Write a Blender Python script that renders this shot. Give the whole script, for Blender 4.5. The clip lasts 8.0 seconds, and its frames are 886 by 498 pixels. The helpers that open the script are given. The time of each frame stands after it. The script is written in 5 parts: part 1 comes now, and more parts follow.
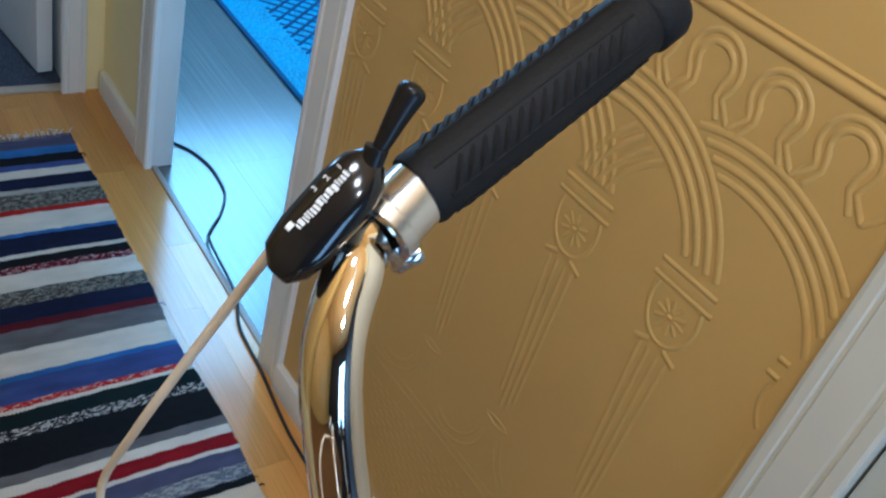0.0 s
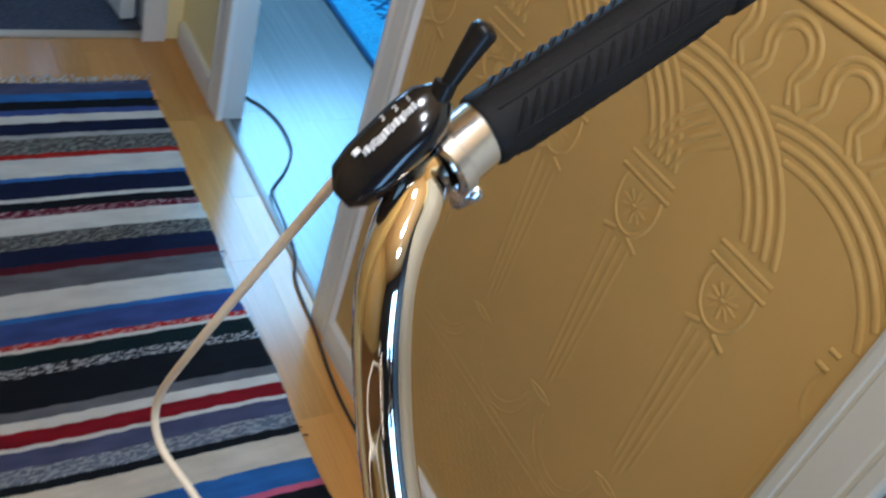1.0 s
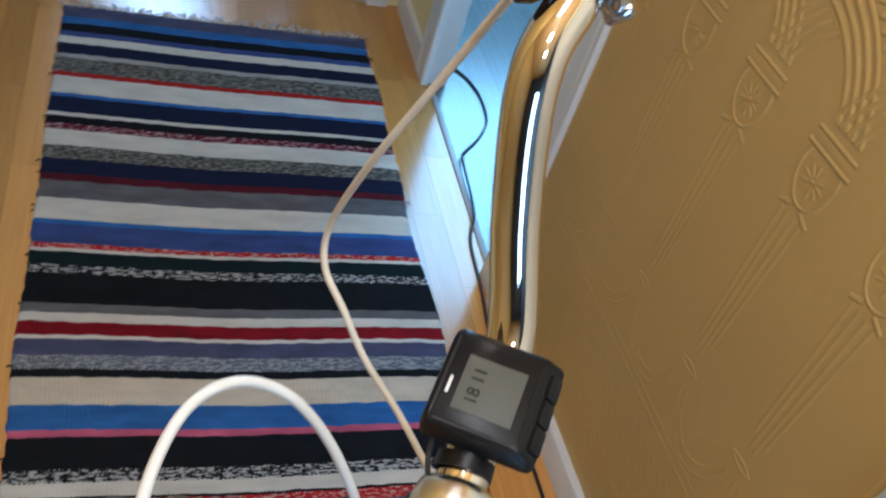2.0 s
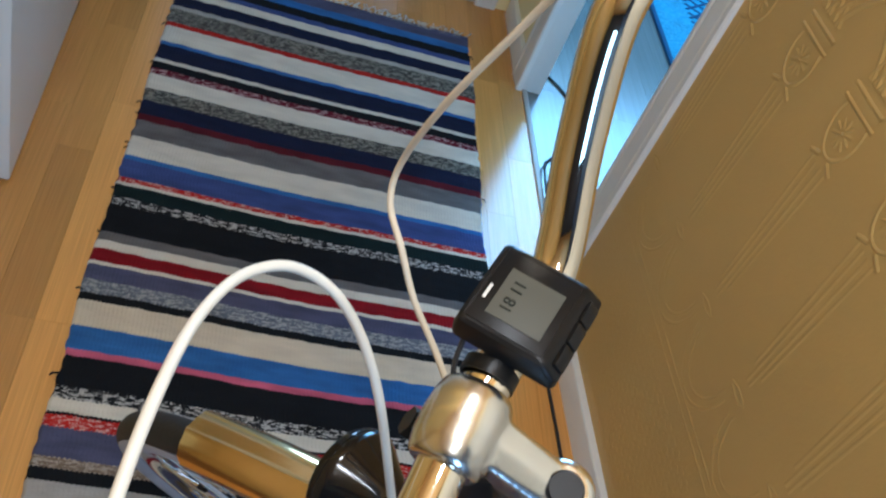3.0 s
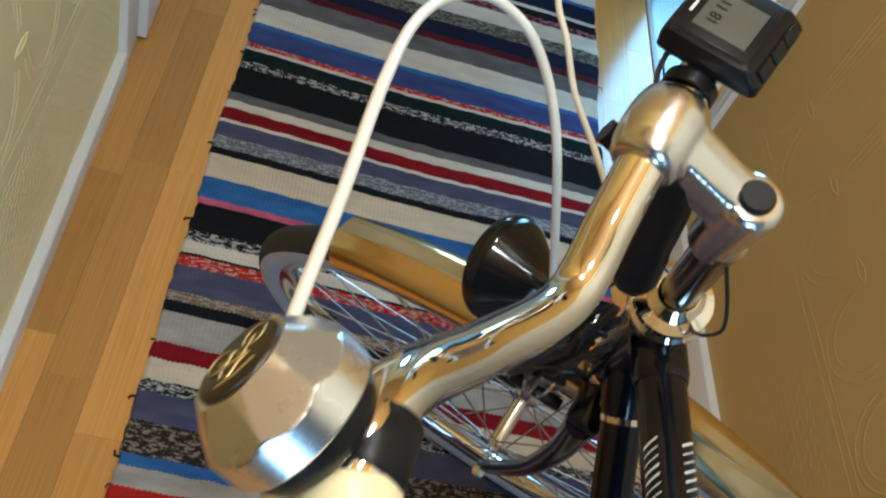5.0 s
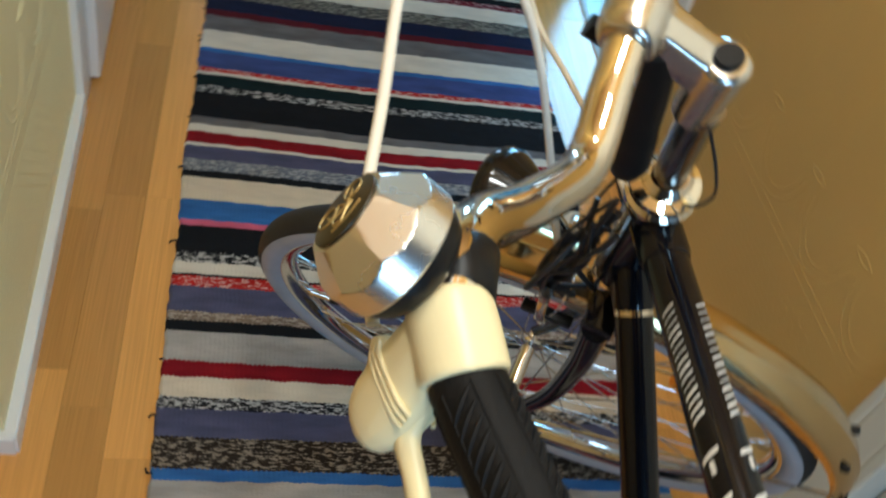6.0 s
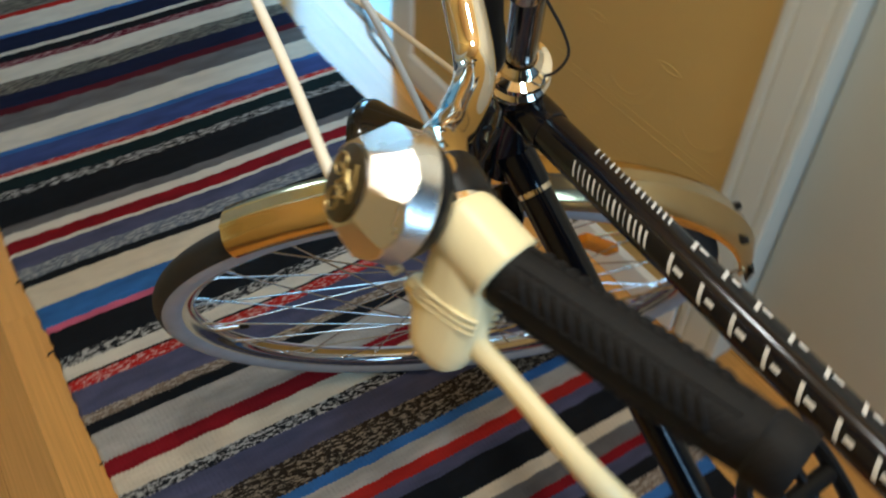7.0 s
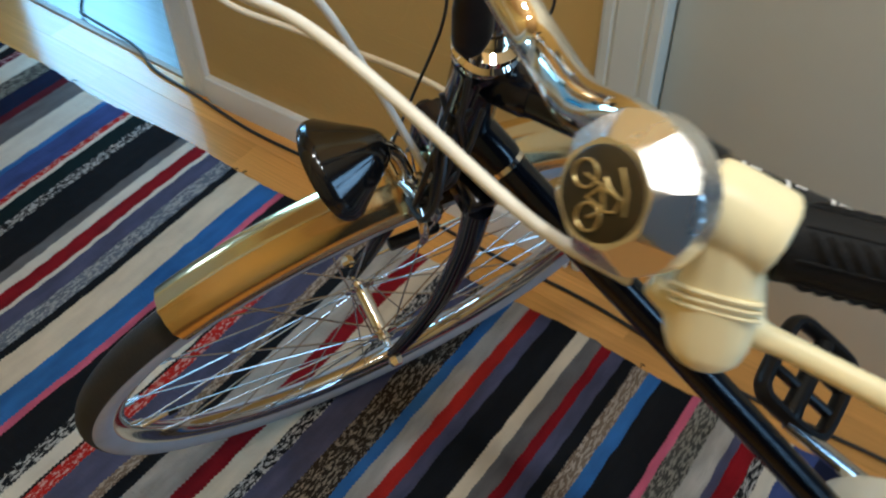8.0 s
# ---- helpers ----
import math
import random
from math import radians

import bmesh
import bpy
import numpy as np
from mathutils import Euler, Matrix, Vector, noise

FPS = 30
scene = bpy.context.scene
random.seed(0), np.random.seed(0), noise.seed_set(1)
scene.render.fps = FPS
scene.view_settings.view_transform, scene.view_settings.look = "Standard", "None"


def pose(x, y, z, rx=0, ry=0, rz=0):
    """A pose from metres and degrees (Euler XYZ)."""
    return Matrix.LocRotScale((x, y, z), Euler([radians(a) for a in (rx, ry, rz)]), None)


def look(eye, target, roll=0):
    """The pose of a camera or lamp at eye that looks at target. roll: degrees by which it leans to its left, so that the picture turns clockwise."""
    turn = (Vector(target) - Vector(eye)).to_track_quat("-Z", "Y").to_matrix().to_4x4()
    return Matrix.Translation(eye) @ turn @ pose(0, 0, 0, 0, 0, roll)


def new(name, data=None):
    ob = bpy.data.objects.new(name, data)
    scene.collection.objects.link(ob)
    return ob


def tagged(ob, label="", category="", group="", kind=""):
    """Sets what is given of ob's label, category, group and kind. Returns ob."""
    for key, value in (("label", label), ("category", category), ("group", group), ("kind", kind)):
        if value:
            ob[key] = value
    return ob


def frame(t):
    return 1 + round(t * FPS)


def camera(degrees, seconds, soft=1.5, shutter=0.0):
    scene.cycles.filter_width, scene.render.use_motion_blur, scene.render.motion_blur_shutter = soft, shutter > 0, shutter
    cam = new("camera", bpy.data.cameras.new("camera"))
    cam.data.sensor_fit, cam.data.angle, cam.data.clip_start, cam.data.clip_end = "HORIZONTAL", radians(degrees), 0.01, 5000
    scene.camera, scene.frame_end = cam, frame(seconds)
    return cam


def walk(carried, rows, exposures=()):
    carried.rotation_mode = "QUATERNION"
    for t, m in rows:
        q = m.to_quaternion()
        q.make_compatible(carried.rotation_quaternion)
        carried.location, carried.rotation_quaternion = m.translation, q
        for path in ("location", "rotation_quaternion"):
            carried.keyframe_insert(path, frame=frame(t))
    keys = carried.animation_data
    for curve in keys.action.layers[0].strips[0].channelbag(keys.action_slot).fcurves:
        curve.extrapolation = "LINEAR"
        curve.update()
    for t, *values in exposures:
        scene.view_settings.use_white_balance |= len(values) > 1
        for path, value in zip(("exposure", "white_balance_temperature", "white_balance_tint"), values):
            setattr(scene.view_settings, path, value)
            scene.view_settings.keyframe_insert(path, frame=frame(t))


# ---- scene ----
cam = camera(50.31, 8.0, soft=2.1, shutter=0.55)
PATH = [
    (0, (0.3451, 0.3430, 1.3446), (1.3355, 1.4159, 0.2920), 17.11),
    (0.5, (0.3381, 0.3425, 1.3414), (1.2997, 1.4013, 0.2486), 17.59),
    (1, (0.3372, 0.3262, 1.3406), (1.2295, 1.4238, 0.2274), 19.67),
    (1.5, (0.3387, 0.2720, 1.3223), (1.0488, 1.4234, 0.1348), 18.81),
    (2, (0.3279, 0.2254, 1.3119), (0.9068, 1.4490, 0.1254), 19.86),
    (3.4, (0.3440, 0.1795, 1.2766), (0.7585, 1.4304, 0.0504), 26.12),
    (3.5, (0.3452, 0.1792, 1.2726), (0.7494, 1.4239, 0.0368), 26.05),
    (4, (0.3363, 0.1690, 1.2410), (0.6481, 1.3724, -0.0608), 25.05),
    (4.5, (0.3287, 0.1442, 1.2300), (0.5909, 1.3016, -0.1233), 23.17),
    (4.7, (0.3202, 0.1247, 1.2298), (0.6205, 1.2809, -0.1167), 24.92),
    (5.8, (0.2714, 0.0298, 1.2358), (0.6408, 1.1953, -0.0853), 23.57),
    (6, (0.2691, 0.0173, 1.2286), (0.6555, 1.1902, -0.0810), 18.04),
    (6.3, (0.2637, -0.0045, 1.2262), (0.7035, 1.1458, -0.0865), 11.20),
    (6.5, (0.2580, -0.0099, 1.2252), (0.7211, 1.1037, -0.1110), 7.20),
    (6.8, (0.2289, -0.0085, 1.2292), (0.8323, 1.0702, -0.0793), 5.60),
    (7, (0.1947, 0.0039, 1.2383), (0.8727, 1.0280, -0.0776), 2.59),
    (7.2, (0.1519, 0.0196, 1.2464), (0.9227, 0.9726, -0.0718), 0.86),
    (7.5, (0.1162, 0.0611, 1.2286), (1.0247, 0.9263, -0.0622), 1.01),
    (8, (0.1134, 0.1512, 1.2005), (1.0739, 0.8869, -0.1323), -1.58),
]
walk(cam, [(t, look(eye, target, roll)) for t, eye, target, roll in PATH], exposures=((0.0, -0.09, 5140, 11), (1.0, -0.10, 5290, 13), (2.0, -0.04, 5370, 14), (4.0, 0.0, 5480, 8), (6.0, 0.0, 5840, 6), (7.0, -0.12, 5920, 6), (8.0, -0.13, 5560, 6)))

# fitted places on the bicycle, in the steering axes (right, forward, up) unless said otherwise
BAR_POINTS = [(0.042, 0.048, 0.004), (0.0865, 0.0458, 0.0007), (0.1321, 0.0635, 0.0339), (0.1674, 0.0767, 0.0777), (0.1976, 0.0731, 0.0914), (0.2255, 0.0590, 0.0945), (0.3116, -0.0388, 0.1312)]
SHIFT_AT = (0.214, 0.084, 0.105)
SHIFT_X, SHIFT_Y = Vector((-0.005, -0.964, 0.264)), Vector((0.89, 0.116, 0.441))
COMP_AT = (0.0550, 0.0512, 0.0262)
COMP_X, COMP_Y = Vector((-0.060, -0.988, 0.110)), Vector((0.985, -0.055, -0.165))   # towards the rider, to the right
COMP_FOOT = 0.0265
DIGIT_TURN = 90
BELL_AT = (0.3035, 0.2363, 1.000)
BELL_DIR = (-0.83, 0.24, 0.505)
BELL_ON = (0.178, 0.074, 0.078)
BADGE_TURN = -53
LEVER_TIP = (-0.2478, 0.0853, 0.0490)
LEVER_LINE = [(-0.2330, 0.0690, 0.0740), (-0.2450, 0.0690, 0.0655), (-0.2600, 0.0590, 0.0670), (-0.2990, 0.0332, 0.0720), (-0.3285, 0.0000, 0.0455)]
# cables in the world
BRAKE_CABLE = [(0.3215, 0.2280, 0.9480), (0.3169, 0.2660, 0.9580), (0.3255, 0.3300, 0.9750), (0.3325, 0.3850, 0.9860), (0.3430, 0.4400, 0.9770), (0.3600, 0.4780, 0.9680), (0.3840, 0.4930, 0.9630), (0.4120, 0.4930, 0.9440), (0.4405, 0.4830, 0.9000), (0.4735, 0.4713, 0.8156), (0.5110, 0.4587, 0.7100)]
SHIFT_CABLE = [(0.49, 0.592, 1.118), (0.478, 0.616, 1.0515), (0.4609, 0.6413, 0.9713), (0.4562, 0.6718, 0.895), (0.4574, 0.6632, 0.8652), (0.4697, 0.6374, 0.8506), (0.4875, 0.6180, 0.8223), (0.5142, 0.5792, 0.8003), (0.5520, 0.4950, 0.7690), (0.5690, 0.4430, 0.7330)]
VALVE_AT = 75
REFLECTORS = (45,)
LAMP_POSE = pose(0.007, 0.083, -0.274, -123, 0, -7.5)
PEDAL_TURN = 35
LETTER_DIRS = ((-0.90, 0.0, 0.44), (0.40, 0.0, 0.92))


# ---------------- light ----------------
world = bpy.data.worlds.new("world")
scene.world = world
world.use_nodes = True
sky = world.node_tree.nodes.new("ShaderNodeTexSky")
sky.sky_type, sky.sun_disc = "NISHITA", False
sky.sun_elevation, sky.sun_rotation = radians(32), radians(-25)
world.node_tree.links.new(sky.outputs[0], world.node_tree.nodes["Background"].inputs[0])
world.node_tree.nodes["Background"].inputs[1].default_value = 0.12


def area_lamp(name, eye, target, size_x, size_y, watts, color):
    data = bpy.data.lights.new(name, "AREA")
    data.shape, data.size, data.size_y, data.energy, data.color = "RECTANGLE", size_x, size_y, watts, color
    ob = new(name, data)
    ob.matrix_world = look(eye, target)
    return ob


# daylight in the window of the side room and in the window behind the camera, a warm lamp under the ceiling
area_lamp("side_room_daylight", (1.73, 3.43, 1.54), (1.73, 1.0, 1.45), 1.00, 1.38, 70, (0.31, 0.68, 1.0))
area_lamp("rear_window_daylight", (0.66, -1.93, 1.10), (0.66, 1.0, 0.9), 0.62, 1.5, 24, (0.42, 0.70, 1.0))
area_lamp("carpet_room_daylight", (0.46, 5.10, 1.66), (0.46, 2.2, 0.3), 0.46, 0.95, 34, (0.50, 0.76, 1.0))
LAMP_X, LAMP_Y, LAMP_Z = 0.36, 0.16, 1.87
BULBS = (-0.32, 0.0, 0.32)
for q in BULBS:
    lamp_data = bpy.data.lights.new("ceiling_bulb", "POINT")
    lamp_data.energy, lamp_data.color, lamp_data.shadow_soft_size = 11.4, (1.0, 0.965, 0.86), 0.05
    new("ceiling_bulb", lamp_data).location = (LAMP_X, LAMP_Y + q, LAMP_Z)


# ---------------- materials ----------------
def make_mat(name, color, rough=0.6, metal=0.0, vary=0.12, scale=8.0, stretch=(1, 1, 1), bump=0.1, bump_scale=60.0, per_object=0.0, per_island=0.0, second=None, second_scale=25.0, second_at=0.55, coat=0.0, spec=0.5):
    m = bpy.data.materials.new(name)
    m.use_nodes = True
    nt = m.node_tree
    n, l = nt.nodes, nt.links
    p = n["Principled BSDF"]
    p.inputs["Roughness"].default_value = rough
    p.inputs["Metallic"].default_value = metal
    p.inputs["Coat Weight"].default_value = coat
    p.inputs["Specular IOR Level"].default_value = spec
    co = n.new("ShaderNodeTexCoord")
    mp = n.new("ShaderNodeMapping")
    mp.inputs["Scale"].default_value = stretch
    l.new(co.outputs["Object"], mp.inputs["Vector"])
    if per_object:
        info = n.new("ShaderNodeObjectInfo")
        far = n.new("ShaderNodeVectorMath")
        far.operation = "SCALE"
        far.inputs[0].default_value = (37.0, 91.0, 13.0)
        l.new(info.outputs["Random"], far.inputs["Scale"])
        l.new(far.outputs[0], mp.inputs["Location"])
    big = n.new("ShaderNodeTexNoise")
    big.inputs["Scale"].default_value, big.inputs["Detail"].default_value = scale, 6
    l.new(mp.outputs[0], big.inputs["Vector"])
    ramp = n.new("ShaderNodeMapRange")
    ramp.inputs["From Min"].default_value, ramp.inputs["From Max"].default_value = 0.3, 0.7
    ramp.inputs["To Min"].default_value, ramp.inputs["To Max"].default_value = 1 - vary, 1 + vary
    l.new(big.outputs["Fac"], ramp.inputs["Value"])
    hsv = n.new("ShaderNodeHueSaturation")
    hsv.inputs["Color"].default_value = (*color, 1)
    value = ramp.outputs[0]
    for amount, node, socket in ((per_object, "ShaderNodeObjectInfo", "Random"), (per_island, "ShaderNodeNewGeometry", "Random Per Island")):
        if amount:
            src = n.new(node)
            r2 = n.new("ShaderNodeMapRange")
            r2.inputs["To Min"].default_value, r2.inputs["To Max"].default_value = 1 - amount, 1 + amount
            l.new(src.outputs[socket], r2.inputs["Value"])
            mul = n.new("ShaderNodeMath")
            mul.operation = "MULTIPLY"
            l.new(value, mul.inputs[0])
            l.new(r2.outputs[0], mul.inputs[1])
            value = mul.outputs[0]
    l.new(value, hsv.inputs["Value"])
    out = hsv.outputs[0]
    fine = n.new("ShaderNodeTexNoise")
    fine.inputs["Scale"].default_value, fine.inputs["Detail"].default_value = bump_scale, 4
    l.new(mp.outputs[0], fine.inputs["Vector"])
    if second:
        spot = n.new("ShaderNodeTexNoise")
        spot.inputs["Scale"].default_value, spot.inputs["Detail"].default_value = second_scale, 3
        l.new(mp.outputs[0], spot.inputs["Vector"])
        step = n.new("ShaderNodeMapRange")
        step.inputs["From Min"].default_value, step.inputs["From Max"].default_value = second_at - 0.03, second_at + 0.03
        l.new(spot.outputs["Fac"], step.inputs["Value"])
        mix = n.new("ShaderNodeMix")
        mix.data_type = "RGBA"
        l.new(step.outputs[0], mix.inputs["Factor"])
        l.new(out, mix.inputs["A"])
        mix.inputs["B"].default_value = (*second, 1)
        out = mix.outputs["Result"]
    l.new(out, p.inputs["Base Color"])
    rr = n.new("ShaderNodeMapRange")
    rr.inputs["To Min"].default_value, rr.inputs["To Max"].default_value = max(rough - 0.08 * rough, 0.01), rough + 0.15 * rough
    l.new(big.outputs["Fac"], rr.inputs["Value"])
    l.new(rr.outputs[0], p.inputs["Roughness"])
    if bump:
        b = n.new("ShaderNodeBump")
        b.inputs["Strength"].default_value, b.inputs["Distance"].default_value = bump, 0.002
        l.new(fine.outputs["Fac"], b.inputs["Height"])
        l.new(b.outputs[0], p.inputs["Normal"])
    return m


CHROME = make_mat("chrome", (0.86, 0.78, 0.65), 0.045, 1.0, 0.03, 30, bump=0.0)
# neutral steel in itself; the orange ceiling's reflection is tinted into its colour
GUARD = make_mat("warm_reflection_steel", (0.76, 0.58, 0.31), 0.15, 1.0, 0.05, 20, bump=0.01, bump_scale=200)
DULL_GUARD = make_mat("weathered_steel", (0.20, 0.20, 0.205), 0.48, 0.6, 0.08, 20, bump=0.02, bump_scale=200)
RIM_STEEL = make_mat("rim_steel", (0.66, 0.65, 0.64), 0.07, 1.0, 0.05, 30, bump=0.0)
STEEL = make_mat("polished_steel", (0.76, 0.73, 0.68), 0.11, 1.0, 0.05, 30, bump=0.01, bump_scale=300)
# chrome of the quill, darkened in colour to imitate a dark reflection
DARK_REFLECTION_STEEL = make_mat("dark_reflection_steel", (0.26, 0.26, 0.27), 0.15, 1.0, 0.05, 40, bump=0.02, bump_scale=500)
ALLOY = make_mat("brushed_alloy", (0.72, 0.70, 0.66), 0.22, 1.0, 0.05, 40, bump=0.03, bump_scale=500)
SATIN = make_mat("satin_alloy", (0.86, 0.84, 0.80), 0.27, 1.0, 0.03, 30, bump=0.0)
SPOKE = make_mat("spoke_steel", (0.6, 0.59, 0.57), 0.25, 1.0, 0.05, 30, bump=0.0)
BLACK_PAINT = make_mat("black_lacquer", (0.004, 0.005, 0.009), 0.12, 0.0, 0.2, 20, bump=0.01, spec=0.4)
BLACK_PLASTIC = make_mat("black_plastic", (0.008, 0.0075, 0.0075), 0.33, 0.0, 0.2, 30, bump=0.03, bump_scale=400, spec=0.22)
GLOSS_BLACK = make_mat("gloss_black_shell", (0.008, 0.008, 0.009), 0.12, 0.0, 0.2, 20, bump=0.02)
RUBBER = make_mat("black_rubber", (0.008, 0.0075, 0.0075), 0.64, 0.0, 0.25, 40, bump=0.25, bump_scale=500, spec=0.2)
TYRE = make_mat("tyre_rubber", (0.018, 0.016, 0.015), 0.7, 0.0, 0.25, 40, bump=0.3, bump_scale=300)
SIDEWALL = make_mat("grey_sidewall", (0.42, 0.42, 0.44), 0.55, 0.0, 0.08, 30, bump=0.1, bump_scale=200)
CREAM = make_mat("cream_plastic", (0.93, 0.80, 0.47), 0.34, 0.0, 0.04, 14, bump=0.03, bump_scale=250)
CABLE_WHITE = make_mat("white_cable_sleeve", (0.84, 0.80, 0.70), 0.35, 0.0, 0.05, 30, bump=0.02)
CABLE_CREAM = make_mat("cream_cable_sleeve", (0.84, 0.75, 0.59), 0.4, 0.0, 0.06, 30, bump=0.02)
CORD = make_mat("black_cord", (0.012, 0.012, 0.014), 0.45, 0.0, 0.1, 30, bump=0.05)
LCD = make_mat("display_glass", (0.098, 0.096, 0.078), 0.5, 0.0, 0.03, 20, bump=0.0, spec=0.2)
DIGIT = make_mat("display_digit", (0.030, 0.032, 0.028), 0.9, 0.0, 0.05, 20, bump=0.0, spec=0.0)
MARK_WHITE = make_mat("white_print", (0.74, 0.73, 0.70), 0.45, 0.0, 0.08, 60, bump=0.0)
BRASS_DARK = make_mat("dark_badge", (0.035, 0.026, 0.012), 0.30, 0.2, 0.2, 80, bump=0.02)
BRASS = make_mat("brass_print", (0.62, 0.47, 0.20), 0.35, 0.8, 0.1, 80, bump=0.0)
AMBER = make_mat("amber_reflector", (0.85, 0.24, 0.01), 0.2, 0.0, 0.15, 60, bump=0.1, bump_scale=300)
WALL_OCHRE = make_mat("ochre_relief_paper", (0.60, 0.385, 0.115), 0.46, 0.0, 0.05, 3.0, bump=0.14, bump_scale=170)
WALL_PALE = make_mat("pale_wall_paint", (0.93, 0.80, 0.42), 0.5, 0.0, 0.05, 3.0, bump=0.15, bump_scale=170)
WHITE_PAINT = make_mat("white_gloss_paint", (0.82, 0.81, 0.77), 0.34, 0.0, 0.04, 3.5, bump=0.06, bump_scale=90)
GREY_PAINT = make_mat("greyed_white_paint", (0.66, 0.65, 0.56), 0.40, 0.0, 0.04, 3.5, bump=0.06, bump_scale=90)
CEILING = make_mat("pine_ceiling", (0.72, 0.44, 0.17), 0.5, 0.0, 0.12, 2, (8, 0.6, 1), bump=0.1)
OAK = make_mat("oak_strip", (0.64, 0.310, 0.078), 0.17, 0.0, 0.13, 5.0, (7, 0.55, 1), 0.03, 40, per_object=0.22, coat=0.0)
OAK_GAP = make_mat("oak_gap", (0.22, 0.11, 0.035), 0.7, 0.0, 0.2, 20)
LAMINATE = make_mat("grey_oak_laminate", (0.13, 0.125, 0.115), 0.23, 0.0, 0.18, 5.0, (7, 0.55, 1), 0.03, 40, per_object=0.12, coat=0.0, spec=1.0)
DARK_CARPET = make_mat("dark_blue_carpet", (0.035, 0.045, 0.075), 0.95, 0.0, 0.25, 12, bump=0.8, bump_scale=250, second=(0.07, 0.08, 0.11), second_scale=180)
ROOM_WALL = make_mat("pale_blue_wall", (0.62, 0.66, 0.68), 0.7, 0.0, 0.04, 3, bump=0.1)
# invented dark colour for unseen walls, so that the chrome reflects something dark
WALL_DARK = make_mat("dark_reflection_wall", (0.020, 0.024, 0.040), 0.6, 0.0, 0.08, 3, bump=0.1)
BLUE_PILE = make_mat("blue_pile", (0.05, 0.24, 0.38), 0.9, 0.0, 0.2, 14, bump=0.8, bump_scale=260, second=(0.10, 0.34, 0.50), second_scale=120)
BLUE_DARK = make_mat("dark_blue_pile", (0.010, 0.055, 0.13), 0.9, 0.0, 0.2, 14, bump=0.8, bump_scale=260)
FRINGE = make_mat("cotton_fringe", (0.62, 0.58, 0.50), 0.9, 0.0, 0.1, 40, bump=0.2)


GLASS = bpy.data.materials.new("window_glass")
GLASS.use_nodes = True
gp = GLASS.node_tree.nodes["Principled BSDF"]
gp.inputs["Transmission Weight"].default_value, gp.inputs["Roughness"].default_value, gp.inputs["IOR"].default_value = 1.0, 0.0, 1.45


def rag(name, color, second=None, at=0.55, vary=0.22):
    return make_mat("rag_" + name, color, 0.92, 0.0, vary, 26, (0.5, 1.7, 1), 0.6, 160, second=second, second_scale=170, second_at=at, spec=0.2)


RAGS = {
    "white": rag("white", (0.71, 0.67, 0.58), vary=0.10),
    "cream": rag("cream", (0.70, 0.61, 0.47), vary=0.10),
    "grey": rag("grey", (0.15, 0.145, 0.15)),
    "lightgrey": rag("lightgrey", (0.42, 0.40, 0.37)),
    "navy": rag("navy", (0.012, 0.016, 0.045)),
    "black": rag("black", (0.010, 0.011, 0.014)),
    "green": rag("green", (0.008, 0.018, 0.020)),
    "slate": rag("slate", (0.085, 0.090, 0.160)),
    "blue": rag("blue", (0.045, 0.155, 0.42)),
    "indigo": rag("indigo", (0.055, 0.085, 0.25)),
    "red": rag("red", (0.235, 0.008, 0.014)),
    "brightred": rag("brightred", (0.42, 0.022, 0.015)),
    "maroon": rag("maroon", (0.10, 0.010, 0.018)),
    "pink": rag("pink", (0.58, 0.13, 0.22)),
    "reddot": rag("reddot", (0.46, 0.02, 0.015), (0.66, 0.40, 0.36), 0.56),
    "maroondot": rag("maroondot", (0.13, 0.010, 0.024), (0.60, 0.42, 0.42), 0.57),
    "salt": rag("salt", (0.014, 0.015, 0.018), (0.50, 0.49, 0.47), 0.52),
    "greymix": rag("greymix", (0.07, 0.068, 0.062), (0.27, 0.26, 0.22), 0.52),
    "palemix": rag("palemix", (0.15, 0.17, 0.21), (0.38, 0.39, 0.40), 0.52),
    "brownmix": rag("brownmix", (0.030, 0.022, 0.016), (0.30, 0.25, 0.19), 0.55),
    "tanmix": rag("tanmix", (0.20, 0.15, 0.11), (0.42, 0.36, 0.30), 0.52),
}


# ---------------- building helpers ----------------
def mesh_of(name, bm, material, smooth=True, sharp=40):
    me = bpy.data.meshes.new(name)
    bm.to_mesh(me)
    bm.free()
    for m in material if isinstance(material, (list, tuple)) else [material]:
        me.materials.append(m)
    if smooth:
        me.shade_smooth()
        me.set_sharp_from_angle(angle=radians(sharp))
    return me


def part(name, bm, material, parent=None, label="", smooth=True, sharp=40):
    ob = new(name, mesh_of(name, bm, material, smooth, sharp))
    return under(ob, parent, label)


def under(ob, parent, label=""):
    if parent is not None:
        ob.parent = parent
        ob.matrix_parent_inverse = parent.matrix_basis.inverted() if parent.type == "EMPTY" else Matrix()
    return tagged(ob, label)


def thing(name, base, label, category, group="", kind=""):
    ob = new(name)
    ob.empty_display_size = 0.05
    ob.matrix_basis = Matrix.Translation(base)
    return tagged(ob, label, category, group, kind)


def melt(ob, voxel, rounds):
    """Blends the joined pieces of a casting into one rounded skin."""
    r = ob.modifiers.new("skin", "REMESH")
    r.mode, r.voxel_size, r.use_smooth_shade = "VOXEL", voxel, True
    s = ob.modifiers.new("round", "SMOOTH")
    s.factor, s.iterations = 0.5, rounds
    return ob


